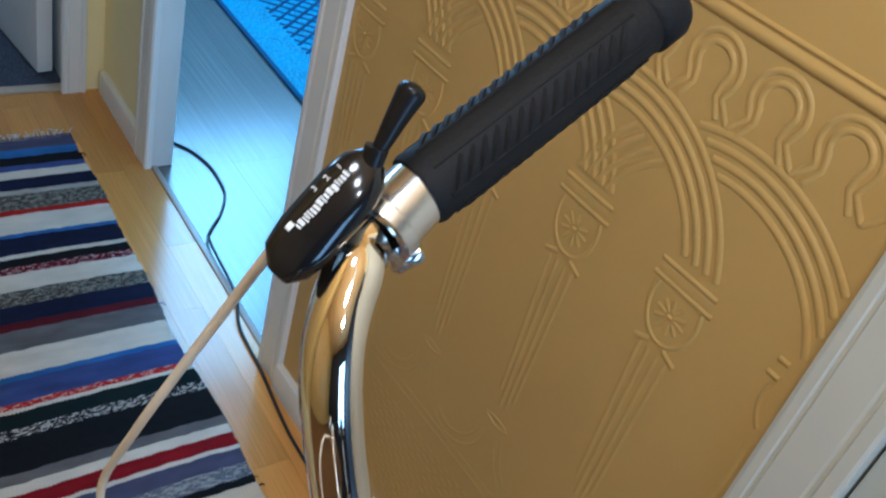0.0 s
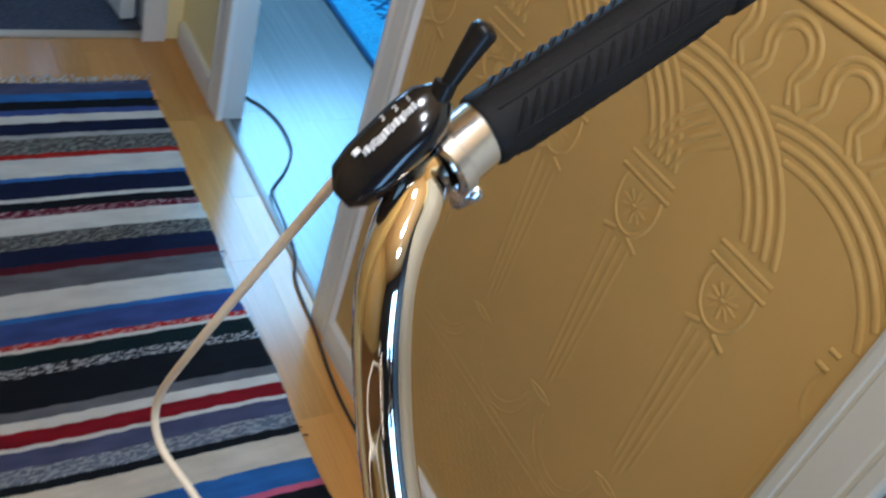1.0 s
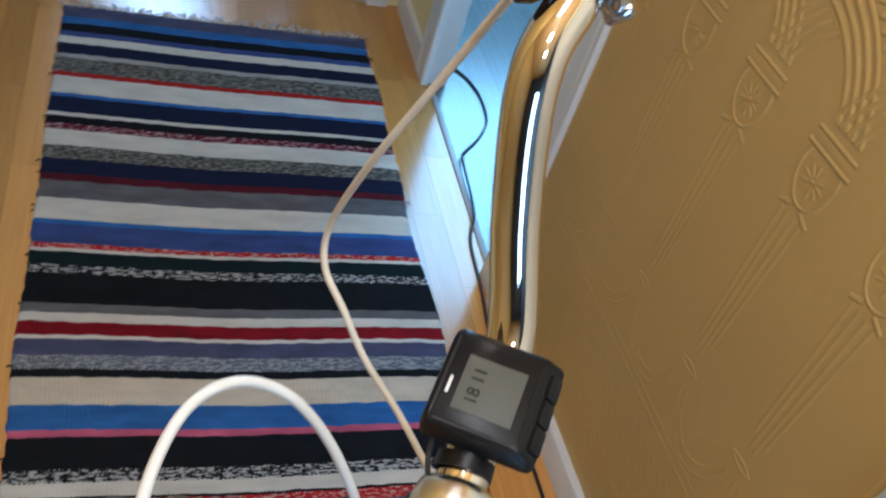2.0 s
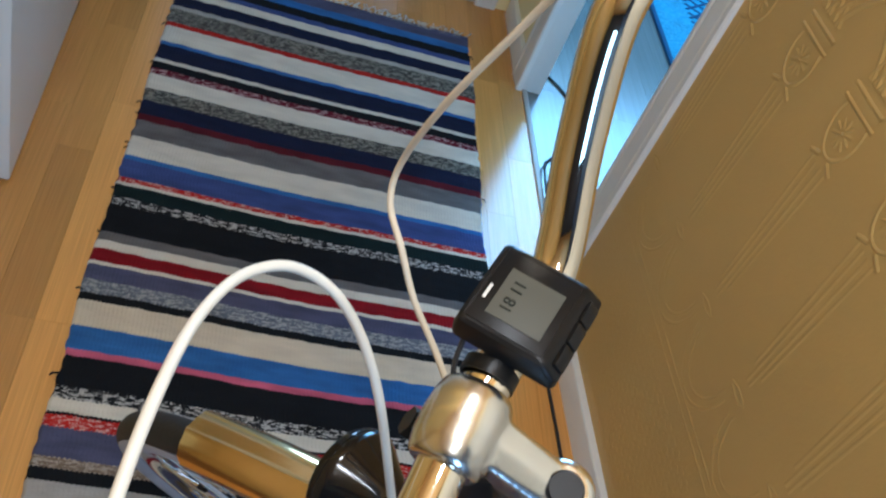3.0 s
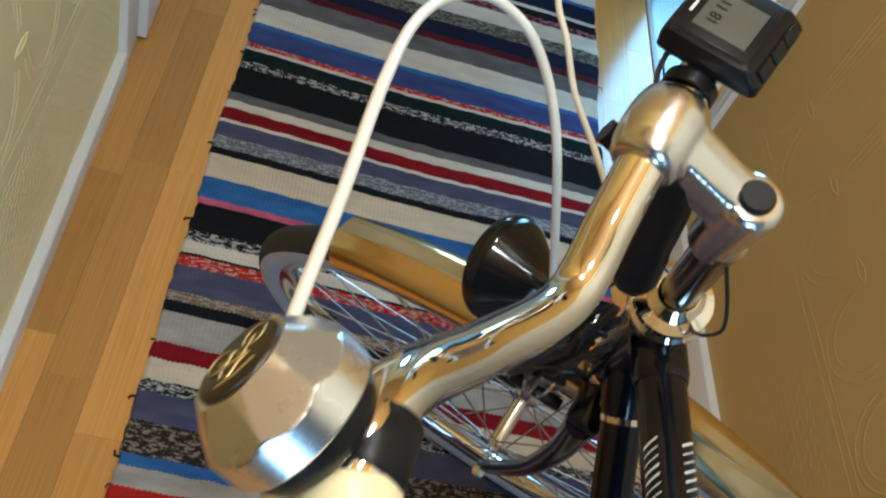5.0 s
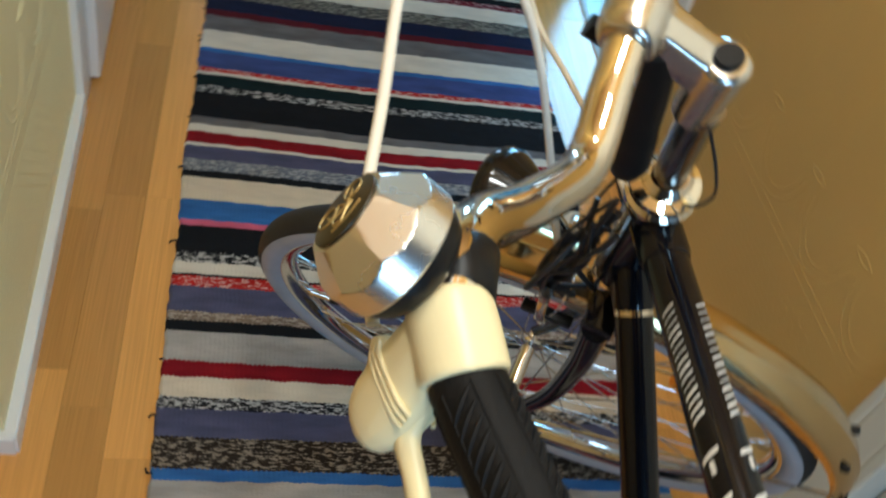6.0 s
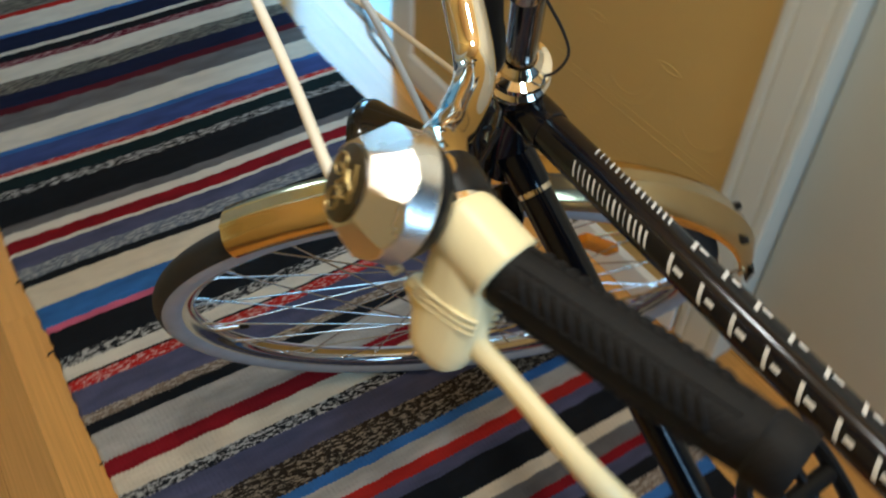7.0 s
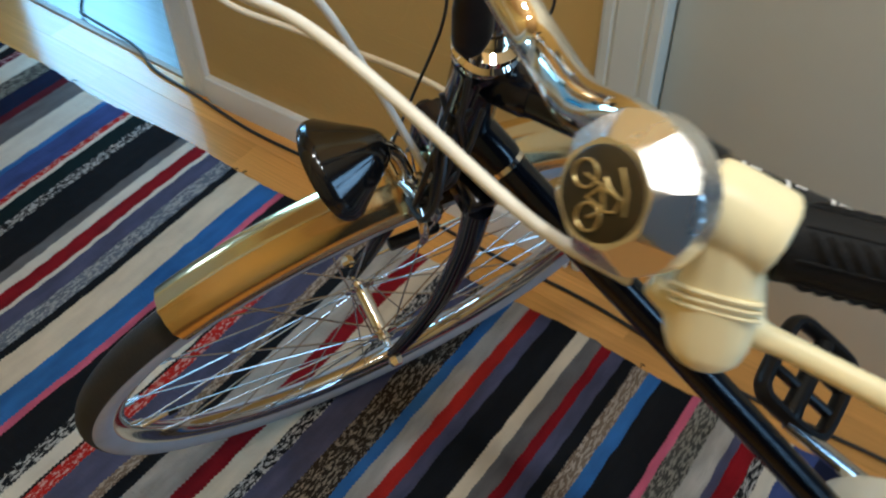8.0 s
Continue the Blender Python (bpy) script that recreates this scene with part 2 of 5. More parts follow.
def box(lo, hi, bevel=0.0, bm=None, m=Matrix()):
    b = bmesh.new()
    bmesh.ops.create_cube(b, size=1)
    size = [h - l for l, h in zip(lo, hi)]
    mid = [(h + l) / 2 for l, h in zip(lo, hi)]
    bmesh.ops.transform(b, matrix=Matrix.Translation(mid) @ Matrix.Diagonal((*size, 1)), verts=b.verts)
    if bevel:
        bmesh.ops.bevel(b, geom=b.edges[:], offset=bevel, segments=2, affect="EDGES", profile=0.5)
    bmesh.ops.transform(b, matrix=m, verts=b.verts)
    return merge(bm, b)


def merge(bm, b):
    if bm is None:
        return b
    me = bpy.data.meshes.new("joint")
    b.to_mesh(me)
    b.free()
    bm.from_mesh(me)
    bpy.data.meshes.remove(me)
    return bm


def spline(points, steps=8, closed=False):
    """Catmull-Rom through the points."""
    p = [Vector(q) for q in points]
    n = len(p)
    out = []
    for i in range(n if closed else n - 1):
        if closed:
            a, b, c, d = p[i - 1], p[i], p[(i + 1) % n], p[(i + 2) % n]
        else:
            b, c = p[i], p[i + 1]
            a = p[i - 1] if i else b * 2 - c
            d = p[i + 2] if i + 2 < n else c * 2 - b
        for k in range(steps):
            t = k / steps
            out.append(0.5 * (2 * b + (c - a) * t + (2 * a - 5 * b + 4 * c - d) * t * t + (3 * b - a - 3 * c + d) * t ** 3))
    if not closed:
        out.append(p[-1])
    return out


def tube(points, radius, sides=12, closed=False, bm=None, m=Matrix(), caps=True, flat=1.0, up=None):
    """A tube along the points; radius may be a list; flat squeezes it along its second axis."""
    b = bmesh.new()
    pts = [Vector(q) for q in points]
    n = len(pts)
    rad = list(radius) if isinstance(radius, (list, tuple)) else [radius] * n
    rings, side = [], None
    for i in range(n):
        if closed:
            d = pts[(i + 1) % n] - pts[i - 1]
        else:
            d = pts[min(i + 1, n - 1)] - pts[max(i - 1, 0)]
        d.normalize()
        if side is None:
            ref = Vector(up) if up else (Vector((0, 0, 1)) if abs(d.z) < 0.9 else Vector((1, 0, 0)))
            side = d.cross(ref).normalized()
        else:
            side = (side - d * side.dot(d)).normalized()
        other = side.cross(d)
        rings.append([b.verts.new(pts[i] + rad[i] * (side * math.cos(a) + other * math.sin(a) * flat)) for a in (2 * math.pi * k / sides for k in range(sides))])
    for i in range(n if closed else n - 1):
        r0, r1 = rings[i], rings[(i + 1) % n]
        for k in range(sides):
            b.faces.new((r0[k], r0[(k + 1) % sides], r1[(k + 1) % sides], r1[k]))
    if caps and not closed:
        b.faces.new(rings[0][::-1])
        b.faces.new(rings[-1])
    bmesh.ops.recalc_face_normals(b, faces=b.faces)
    bmesh.ops.transform(b, matrix=m, verts=b.verts)
    return merge(bm, b)


def lathe(profile, sides=32, bm=None, m=Matrix(), closed=False):
    """Turned about z: profile of (radius, height)."""
    b = bmesh.new()
    rings = []
    for r, h in profile:
        if r < 1e-6:
            rings.append([b.verts.new((0, 0, h))])
        else:
            rings.append([b.verts.new((r * math.cos(a), r * math.sin(a), h)) for a in (2 * math.pi * k / sides for k in range(sides))])
    pairs = list(zip(rings, rings[1:]))
    if closed:
        pairs.append((rings[-1], rings[0]))
    for r0, r1 in pairs:
        for k in range(sides):
            j = (k + 1) % sides
            if len(r0) == 1 and len(r1) == 1:
                continue
            if len(r0) == 1:
                b.faces.new((r0[0], r1[k], r1[j]))
            elif len(r1) == 1:
                b.faces.new((r0[k], r0[j], r1[0]))
            else:
                b.faces.new((r0[k], r0[j], r1[j], r1[k]))
    bmesh.ops.recalc_face_normals(b, faces=b.faces)
    bmesh.ops.transform(b, matrix=m, verts=b.verts)
    return merge(bm, b)


def along(a, b, turn=0.0):
    """The matrix whose z runs from a towards b, at a."""
    d = (Vector(b) - Vector(a)).normalized()
    return Matrix.Translation(a) @ d.to_track_quat("Z", "Y").to_matrix().to_4x4() @ pose(0, 0, 0, 0, 0, turn)


def slab(name, lo, hi, material, label="", category="", kind="structure", bevel=0.002):
    return tagged(part(name, box(lo, hi, bevel), material), label, category, kind=kind)


# ---------------- the hall: walls, doors, ceiling ----------------
XW, WT, HC = 1.05, 0.12, 2.50
WE = 0.055                        # thin partition to the side room
DOOR_A, DOOR_B = 1.505, 2.185       # doorway to the side room
SHUT_A, SHUT_B = -0.28, 0.535     # closed door in the east wall

wall_east = part("wall_east", box((XW, 0.58, 0), (XW + WE, 1.466, HC)), WALL_OCHRE)
tagged(wall_east, "ochre wall with embossed relief wallpaper below a border", "wall", kind="structure")
slab("wall_east_lintel", (XW, 1.466, 2.06), (XW + WE, 2.225, HC), WALL_OCHRE, "ochre wall above the open doorway", "wall", bevel=0)
slab("wall_east_far", (XW, 2.225, 0), (XW + WE, 2.68, HC), WALL_PALE, "short beige wall between two doorways", "wall", bevel=0)
# out of view; dark only to darken the reflections in the chrome
east_near = slab("wall_east_near", (XW, -2.0, 0), (XW + WT, -0.32, HC), WALL_DARK, "unseen dark blue wall, added for dark reflections", "wall", bevel=0)
east_over = slab("wall_east_over_door", (XW, -0.32, 2.06), (XW + WT, 0.58, HC), WALL_PALE, "plain beige wall above the white door", "wall", bevel=0)

# the lower part is paler: the lamp's brightness on it is in the colour
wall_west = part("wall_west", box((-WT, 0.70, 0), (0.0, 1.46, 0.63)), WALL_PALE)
# unseen upper part, given ochre so that the chrome reflects gold
west_upper = slab("wall_west_upper", (-WT, 0.70, 0.63), (0.0, 1.46, HC), WALL_OCHRE, "unseen upper wall, ochre added for gold reflections", "wall", bevel=0)
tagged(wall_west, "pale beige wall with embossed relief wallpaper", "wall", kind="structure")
west_far = slab("wall_west_far", (-WT, 2.30, 0), (0.0, 2.56, HC), WALL_PALE, "plain beige wall", "wall", bevel=0)
west_over = slab("wall_west_over_door", (-WT, 1.46, 2.06), (0.0, 2.30, HC), WALL_PALE, "plain beige wall above a white door", "wall", bevel=0)
slab("wall_west_return", (-1.2, 0.70, 0), (-WT, 0.82, HC), WALL_OCHRE, "plain ochre wall turning off the hall", "wall", bevel=0)
slab("wall_west_near", (-1.32, -2.0, 0), (-1.2, 0.82, HC), WALL_OCHRE, "plain ochre wall", "wall", bevel=0)

# the south wall has a window, through which daylight comes
# its dark colour is added for the chrome's reflections, never seen directly
slab("wall_south_a", (-1.32, -2.12, 0), (0.34, -2.0, HC), WALL_DARK, "unseen dark blue wall beside the window, added for dark reflections", "wall", bevel=0)
slab("wall_south_b", (0.98, -2.12, 0), (XW + WT, -2.0, HC), WALL_DARK, "unseen dark blue wall, added for dark reflections", "wall", bevel=0)
slab("wall_south_c", (0.34, -2.12, 0), (0.98, -2.0, 0.30), WALL_DARK, "unseen dark blue wall below the window, added for dark reflections", "wall", bevel=0)
slab("wall_south_d", (0.34, -2.12, 1.90), (0.98, -2.0, HC), WALL_DARK, "unseen dark blue wall above the window, added for dark reflections", "wall", bevel=0)

# end of the hall with an opening into a carpeted room
slab("wall_north_a", (-WT, 2.56, 0), (0.10, 2.68, HC), WALL_PALE, "plain beige wall beside an opening", "wall", bevel=0)
slab("wall_north_b", (0.995, 2.56, 0), (XW, 2.68, HC), WALL_PALE, "plain beige wall beside an opening", "wall", bevel=0)
slab("wall_north_c", (0.10, 2.56, 2.06), (0.995, 2.68, HC), WALL_PALE, "plain beige wall above an opening", "wall", bevel=0)

slab("ceiling", (-1.32, -2.12, HC), (XW + 0.30, 5.3, HC + 0.1), CEILING, "warm pine board ceiling", "ceiling", bevel=0)
slab("side_room_ceiling", (XW + 0.30, -2.12, HC), (3.62, 5.3, HC + 0.1), ROOM_WALL, "pale painted ceiling of the side room", "ceiling", bevel=0)

# side room with daylight
slab("side_room_wall_a", (XW + WT + 0.02, 3.5, 0), (1.20, 3.62, HC), ROOM_WALL, "pale wall beside the window", "wall", bevel=0)
slab("side_room_wall_b", (2.26, 3.5, 0), (3.62, 3.62, HC), ROOM_WALL, "pale wall beside the window", "wall", bevel=0)
slab("side_room_wall_c", (1.20, 3.5, 0), (2.26, 3.62, 0.80), ROOM_WALL, "pale wall below the window", "wall", bevel=0)
slab("side_room_wall_d", (1.20, 3.5, 2.28), (2.26, 3.62, HC), ROOM_WALL, "pale wall above the window", "wall", bevel=0)
slab("side_room_wall_e", (XW + WE, 0.9, 0), (3.5, 1.02, HC), ROOM_WALL, "pale wall of the side room", "wall", bevel=0)
slab("side_room_wall_f", (3.5, 0.9, 0), (3.62, 3.5, HC), ROOM_WALL, "pale wall of the side room", "wall", bevel=0)
slab("side_room_wall_g", (XW + WE, 2.68, 0), (XW + WT + 0.02, 5.3, HC), ROOM_WALL, "pale wall of the side room", "wall", bevel=0)
# carpeted room
slab("carpet_room_wall_a", (-0.9, 5.18, 0), (XW + WT, 5.3, HC), ROOM_WALL, "pale wall of the carpeted room", "wall", bevel=0)
slab("carpet_room_wall_b", (-1.02, 2.56, 0), (-0.9, 5.3, HC), ROOM_WALL, "pale wall of the carpeted room", "wall", bevel=0)
slab("carpet_room_wall_c", (-0.9, 2.56, 0), (-WT, 2.68, HC), ROOM_WALL, "pale wall of the carpeted room", "wall", bevel=0)
tagged(part("carpet", box((-0.9, 2.59, -0.05), (XW + WE, 5.2, 0.004)), DARK_CARPET), "dark blue flecked wall-to-wall carpet", "carpet", kind="structure")


def window_unit(name, m, width, low, high, label):
    """A casement with two panes; m has x along the wall and y into the room."""
    w = thing(name, m @ Vector((0, 0, low)), label, "window", kind="structure")
    fw, h = 0.05, width / 2
    for a, b in (((-h, -0.03, low), (h, 0.03, low + fw)), ((-h, -0.03, high - fw), (h, 0.03, high)), ((-h, -0.03, low + fw), (-h + fw, 0.03, high - fw)),
                 ((h - fw, -0.03, low + fw), (h, 0.03, high - fw)), ((-fw / 2, -0.03, low + fw), (fw / 2, 0.03, high - fw))):
        part("window_frame", box(a, b, 0.003, m=m), WHITE_PAINT, w)
    for s in (-1, 1):
        glass = part("pane", box((s * h / 2 - h / 2 + fw * 0.9, -0.003, low + fw - 0.004), (s * h / 2 + h / 2 - fw * 0.9, 0.003, high - fw + 0.004), m=m), GLASS, w, "clear window pane")
        glass.visible_shadow = False
    part("window_sill", box((-h - 0.03, 0.031, low - 0.03), (h + 0.03, 0.10, low - 0.002), 0.004, m=m), WHITE_PAINT, w)
    return w


window_unit("window_1", pose(1.73, 3.56, 0, 0, 0, 180), 1.06, 0.80, 2.28, "white two-pane window of the side room")
window_unit("window_2", pose(0.66, -2.07, 0), 0.64, 0.30, 1.90, "white two-pane window at the end of the hall")


def profile_board(a, b, width, depth, out, bm=None):
    """A moulded board from a to b; out is the way it faces; a raised bead on each edge."""
    a, b, out = Vector(a), Vector(b), Vector(out)
    d = (b - a).normalized()
    side = d.cross(out).normalized()
    prof = [(-0.5, 0), (-0.5, 0.75), (-0.44, 1.0), (-0.33, 1.0), (-0.30, 0.78), (-0.27, 0.78), (-0.24, 0.95), (0.20, 0.86), (0.24, 0.72), (0.28, 0.72), (0.31, 0.92), (0.45, 0.92), (0.5, 0.7), (0.5, 0)]
    m = bmesh.new()
    r0 = [m.verts.new(a + side * p * width + out * q * depth) for p, q in prof]
    r1 = [m.verts.new(b + side * p * width + out * q * depth) for p, q in prof]
    for k in range(len(prof)):
        j = (k + 1) % len(prof)
        m.faces.new((r0[k], r0[j], r1[j], r1[k]))
    m.faces.new(r0[::-1])
    m.faces.new(r1)
    bmesh.ops.recalc_face_normals(m, faces=m.faces)
    return merge(bm, m)


def casing(name, plane, y0, y1, face, label, width=0.085, depth=0.016, thick=WT, paint=WHITE_PAINT):
    """Door casing round an opening in a wall along y."""
    c = thing(name, (plane, (y0 + y1) / 2, 0), label, "door casing", kind="structure")
    out = (face, 0, 0)
    part("jamb_casing", profile_board((plane, y0 - width / 2 + 0.006, 0), (plane, y0 - width / 2 + 0.006, 2.06), width, depth, out), paint, c, sharp=20)
    part("jamb_casing", profile_board((plane, y1 + width / 2 - 0.006, 0), (plane, y1 + width / 2 - 0.006, 2.06), width, depth, out), paint, c, sharp=20)
    part("head_casing", profile_board((plane, y0 - width, 2.06 + width / 2), (plane, y1 + width, 2.06 + width / 2), width, depth, out), paint, c, sharp=20)
    lo, hi = (plane + 0.002, plane + thick - 0.002) if face < 0 else (plane - thick + 0.002, plane - 0.002)
    part("jamb", box((lo, y0 - 0.04, 0), (hi, y0, 2.06), 0.001), paint, c)
    part("jamb", box((lo, y1, 0), (hi, y1 + 0.04, 2.06), 0.001), paint, c)
    part("head_jamb", box((lo, y0, 2.03), (hi, y1, 2.06), 0.001), paint, c)
    return c


door_side = casing("doorway_1", XW, DOOR_A, DOOR_B, -1, "white moulded casing of an open doorway", width=0.080, depth=0.018, thick=WE)
part("threshold", box((XW + 0.002, DOOR_A, -0.002), (XW + 0.016, DOOR_B, 0.005), 0.002), make_mat("worn_threshold", (0.45, 0.42, 0.38), 0.4), door_side, "worn pale threshold strip")
shut = casing("door_1", XW, SHUT_A, SHUT_B, -1, "closed greyish white door with moulded casing in the hall", depth=0.010, paint=GREY_PAINT)


part("door_leaf", box((XW + 0.042, SHUT_A + 0.003, 0.006), (XW + 0.082, SHUT_B - 0.003, 2.028), 0.002), GREY_PAINT, shut)

left_door = thing("door_2", (0.0, 1.88, 0), "closed flat white door and casing in the hall", "door", kind="structure")
part("jamb_casing", box((-0.004, 1.386, 0.0), (0.0145, 1.466, 2.08), 0.003), WHITE_PAINT, left_door)
part("jamb_casing", box((-0.004, 2.255, 0.0), (0.0145, 2.335, 2.08), 0.003), WHITE_PAINT, left_door)
part("head_casing", box((-0.004, 1.386, 2.081), (0.0145, 2.335, 2.16), 0.003), WHITE_PAINT, left_door)
part("door_leaf", box((-0.012, 1.4675, 0.011), (0.031, 2.254, 2.079), 0.003), WHITE_PAINT, left_door)

end_door = thing("doorway_2", (0.55, 2.56, 0), "white casing and open white door at the hall's end", "doorway", kind="structure")
part("jamb_casing", profile_board((0.9735, 2.56, 0), (0.9735, 2.56, 2.06), 0.060, 0.016, (0, -1, 0)), WHITE_PAINT, end_door, sharp=20)
part("jamb_casing", profile_board((0.12, 2.56, 0), (0.12, 2.56, 2.06), 0.085, 0.016, (0, -1, 0)), WHITE_PAINT, end_door, sharp=20)
part("jamb", box((0.958, 2.562, 0), (0.994, 2.678, 2.06), 0.001), WHITE_PAINT, end_door)
part("jamb", box((0.102, 2.562, 0), (0.15, 2.678, 2.06), 0.001), WHITE_PAINT, end_door)
part("threshold", box((0.15, 2.562, -0.004), (0.957, 2.592, 0.006), 0.003), make_mat("pale_threshold", (0.50, 0.42, 0.32), 0.5), end_door, "pale worn threshold")
part("door_leaf", box((0.906, 2.640, 0.012), (0.946, 3.39, 2.04), 0.003, m=Matrix.Translation((0.93, 2.64, 0)) @ pose(0, 0, 0, 0, 0, 8) @ Matrix.Translation((-0.93, -2.64, 0))), WHITE_PAINT, end_door, "white door standing open into the carpeted room")


def baseboard(name, a, b, out, label, height=0.062, depth=0.015):
    a, b, out = Vector(a), Vector(b), Vector(out)
    m = bmesh.new()
    prof = [(0, 0), (depth, 0), (depth, height * 0.90), (depth * 0.93, height * 0.97), (depth * 0.82, height), (0, height)]
    r0 = [m.verts.new(a + out * q + Vector((0, 0, z))) for q, z in prof]
    r1 = [m.verts.new(b + out * q + Vector((0, 0, z))) for q, z in prof]
    for k in range(len(prof)):
        j = (k + 1) % len(prof)
        m.faces.new((r0[k], r0[j], r1[j], r1[k]))
    m.faces.new(r0[::-1])
    m.faces.new(r1)
    bmesh.ops.recalc_face_normals(m, faces=m.faces)
    return tagged(part(name, m, WHITE_PAINT, sharp=20), label, "baseboard", kind="structure")


east_board = baseboard("baseboard", (XW, 0.62, 0), (XW, 1.432, 0), (-1, 0, 0), "white painted baseboard below the ochre wall")
baseboard("baseboard", (XW, 2.245, 0), (XW, 2.543, 0), (-1, 0, 0), "white painted baseboard between two doorways")
west_board = baseboard("baseboard", (0.0, 0.688, 0), (0.0, 1.385, 0), (1, 0, 0), "white painted baseboard below the pale wall", height=0.040, depth=0.017)
baseboard("baseboard", (-1.2, 0.70, 0), (0.003, 0.70, 0), (0, -1, 0), "white painted baseboard round a wall corner", height=0.0385)
near_board = baseboard("baseboard", (XW, -2.0, 0), (XW, -0.37, 0), (-1, 0, 0), "white painted baseboard")


# ---------------- relief wallpaper ----------------
def ridge(bm, pts, width, height, place):
    """A low rounded ridge along points (along the wall, up); place turns them to the world."""
    p = [Vector((a, b)) for a, b in pts]
    prof = ((-1, 0), (-0.6, 0.75), (0, 1), (0.6, 0.75), (1, 0))
    rows = []
    for i, q in enumerate(p):
        d = (p[min(i + 1, len(p) - 1)] - p[max(i - 1, 0)]).normalized()
        nrm = Vector((-d.y, d.x))
        rows.append([bm.verts.new(place(*(q + nrm * k * width / 2), h * height - 0.0003)) for k, h in prof])
    for r0, r1 in zip(rows, rows[1:]):
        for k in range(4):
            bm.faces.new((r0[k], r0[k + 1], r1[k + 1], r1[k]))


def relief(name, first, last, y0, y1, place, material, parent, label, top=2.0):
    """Pillars with rosettes that carry interlaced arches, keyhole loops and a border above, scallops below."""
    bm = bmesh.new()
    step, zr, zs = 0.157, 0.768, 0.838
    H, Wd = 0.0023, 0.0085

    def inside(pts):
        run = []
        for a, b in pts:
            if y0 < a < y1 and b < top:
                run.append((a, b))
            elif len(run) > 1:
                yield run
                run = []
            else:
                run = []
        if len(run) > 1:
            yield run

    def line(pts, w=Wd, h=H):
        for run in inside(pts):
            ridge(bm, run, w, h, place)

    def arc(cx, cz, rx, rz, a0, a1, n):
        return [(cx + rx * math.cos(radians(a0 + (a1 - a0) * i / n)), cz + rz * math.sin(radians(a0 + (a1 - a0) * i / n))) for i in range(n + 1)]

    for k in range(first, last + 1):
        c = 0.763 + step * k
        # interlaced arches of four strands, from pillar to the second next pillar
        for j, rad in enumerate((0.149, 0.163, 0.177, 0.191)):
            low = math.degrees(math.asin((zs - 0.785) / rad))
            run = []
            # each arch dips under its neighbour where the two cross
            for a, b in arc(c + step, 0.785, rad, rad, 180 - low, low, 88):
                if 0.1425 < math.hypot(a - c - 2 * step, b - 0.785) < 0.1975:
                    line(run, Wd * 1.15, H * (0.85, 1.0, 1.0, 0.85)[j])
                    run = []
                else:
                    run.append((a, b))
            line(run, Wd * 1.15, H * (0.85, 1.0, 1.0, 0.85)[j])
        # flat collar over the rosette, between two ridges
        line([(c - 0.036, zr + 0.044), (c + 0.036, zr + 0.044)], 0.020, H * 0.45)
        for dz, half in ((0.034, 0.041), (0.054, 0.038)):
            line([(c - half + 2 * half * i / 6, zr + dz) for i in range(7)], 0.0075, H * 0.9)
        # shield round the rosette, and its foot
        line(arc(c, zr + 0.010, 0.033, 0.046, 155, 385, 26), 0.0065, H * 0.75)
        for side in (-1, 1):
            line([(c + side * 0.010, zr - 0.040), (c + side * 0.030, zr - 0.048)], 0.0085, H * 0.8)
        for i in range(10):
            line([(c + r * math.cos(0.628 * i + 0.2), zr + r * math.sin(0.628 * i + 0.2)) for r in (0.006, 0.013, 0.021)], 0.0068, H * 0.55)
        line([(c - 0.003, zr), (c + 0.003, zr)], 0.006, H)
        # triple pillar below, tapering off
        for d, low in ((-0.020, 0.49), (-0.007, 0.465), (0.007, 0.465), (0.020, 0.49)):
            line([(c + d * (1 - 0.30 * i / 8), zr - 0.050 - (zr - 0.050 - low) * i / 8) for i in range(9)], 0.0080, H * 0.40)
        # leaf below the pillar
        for side in (-1, 1):
            line([(c - 0.023 + 0.046 * i / 8, 0.438 + side * 0.006 * math.sin(math.pi * i / 8)) for i in range(9)], 0.0055, H * 0.5)
        # hanging loops between the pillars
        for half, low, high in ((0.068, 0.334, 0.085), (0.056, 0.350, 0.075)):
            line(arc(c + step / 2, low + high, half, high, 185, 355, 26), 0.0070, H * 0.34)
        # keyhole loops under the border
        for part_step in (0, 0.5):
            e = c + step * part_step
            for rad in (0.020, 0.031):
                loop = [(e - rad * 1.25, 0.978), (e - rad * 0.72, 0.998)]
                loop += arc(e, 1.024, rad, rad, 215, -35, 18)
                loop += [(e + rad * 0.72, 0.998), (e + rad * 1.25, 0.978)]
                line(loop, 0.0080, H * 0.95)
    span = [(y0 + 0.002 + (y1 - y0 - 0.004) * i / 30, 0) for i in range(31)]
    line([(a, 1.070) for a, _ in span], 0.014, 0.0050)
    line([(a, 1.082) for a, _ in span], 0.006, 0.003)
    for z in (0.327, 0.312):
        line([(a, z) for a, _ in span], 0.0065, H * 0.32)
    # basket weave in the lowest field: short slanted strokes
    rows = int((0.29 - 0.08) / 0.012)
    for r in range(rows):
        z = 0.084 + 0.012 * r
        cols = int((y1 - y0) / 0.024)
        for q in range(cols):
            a = y0 + 0.012 + 0.024 * q + (0.012 if r % 2 else 0)
            line([(a - 0.008, z - 0.002), (a + 0.008, z + 0.002)], 0.005, 0.0007)
    bmesh.ops.recalc_face_normals(bm, faces=bm.faces)
    return part(name, bm, material, parent, label, sharp=60)


relief("relief_panel", -1, 5, 0.622, 1.430, lambda a, b, h: Vector((XW - h, a, b)), WALL_OCHRE, wall_east, "embossed arches, rosettes and keyhole loops in ochre")
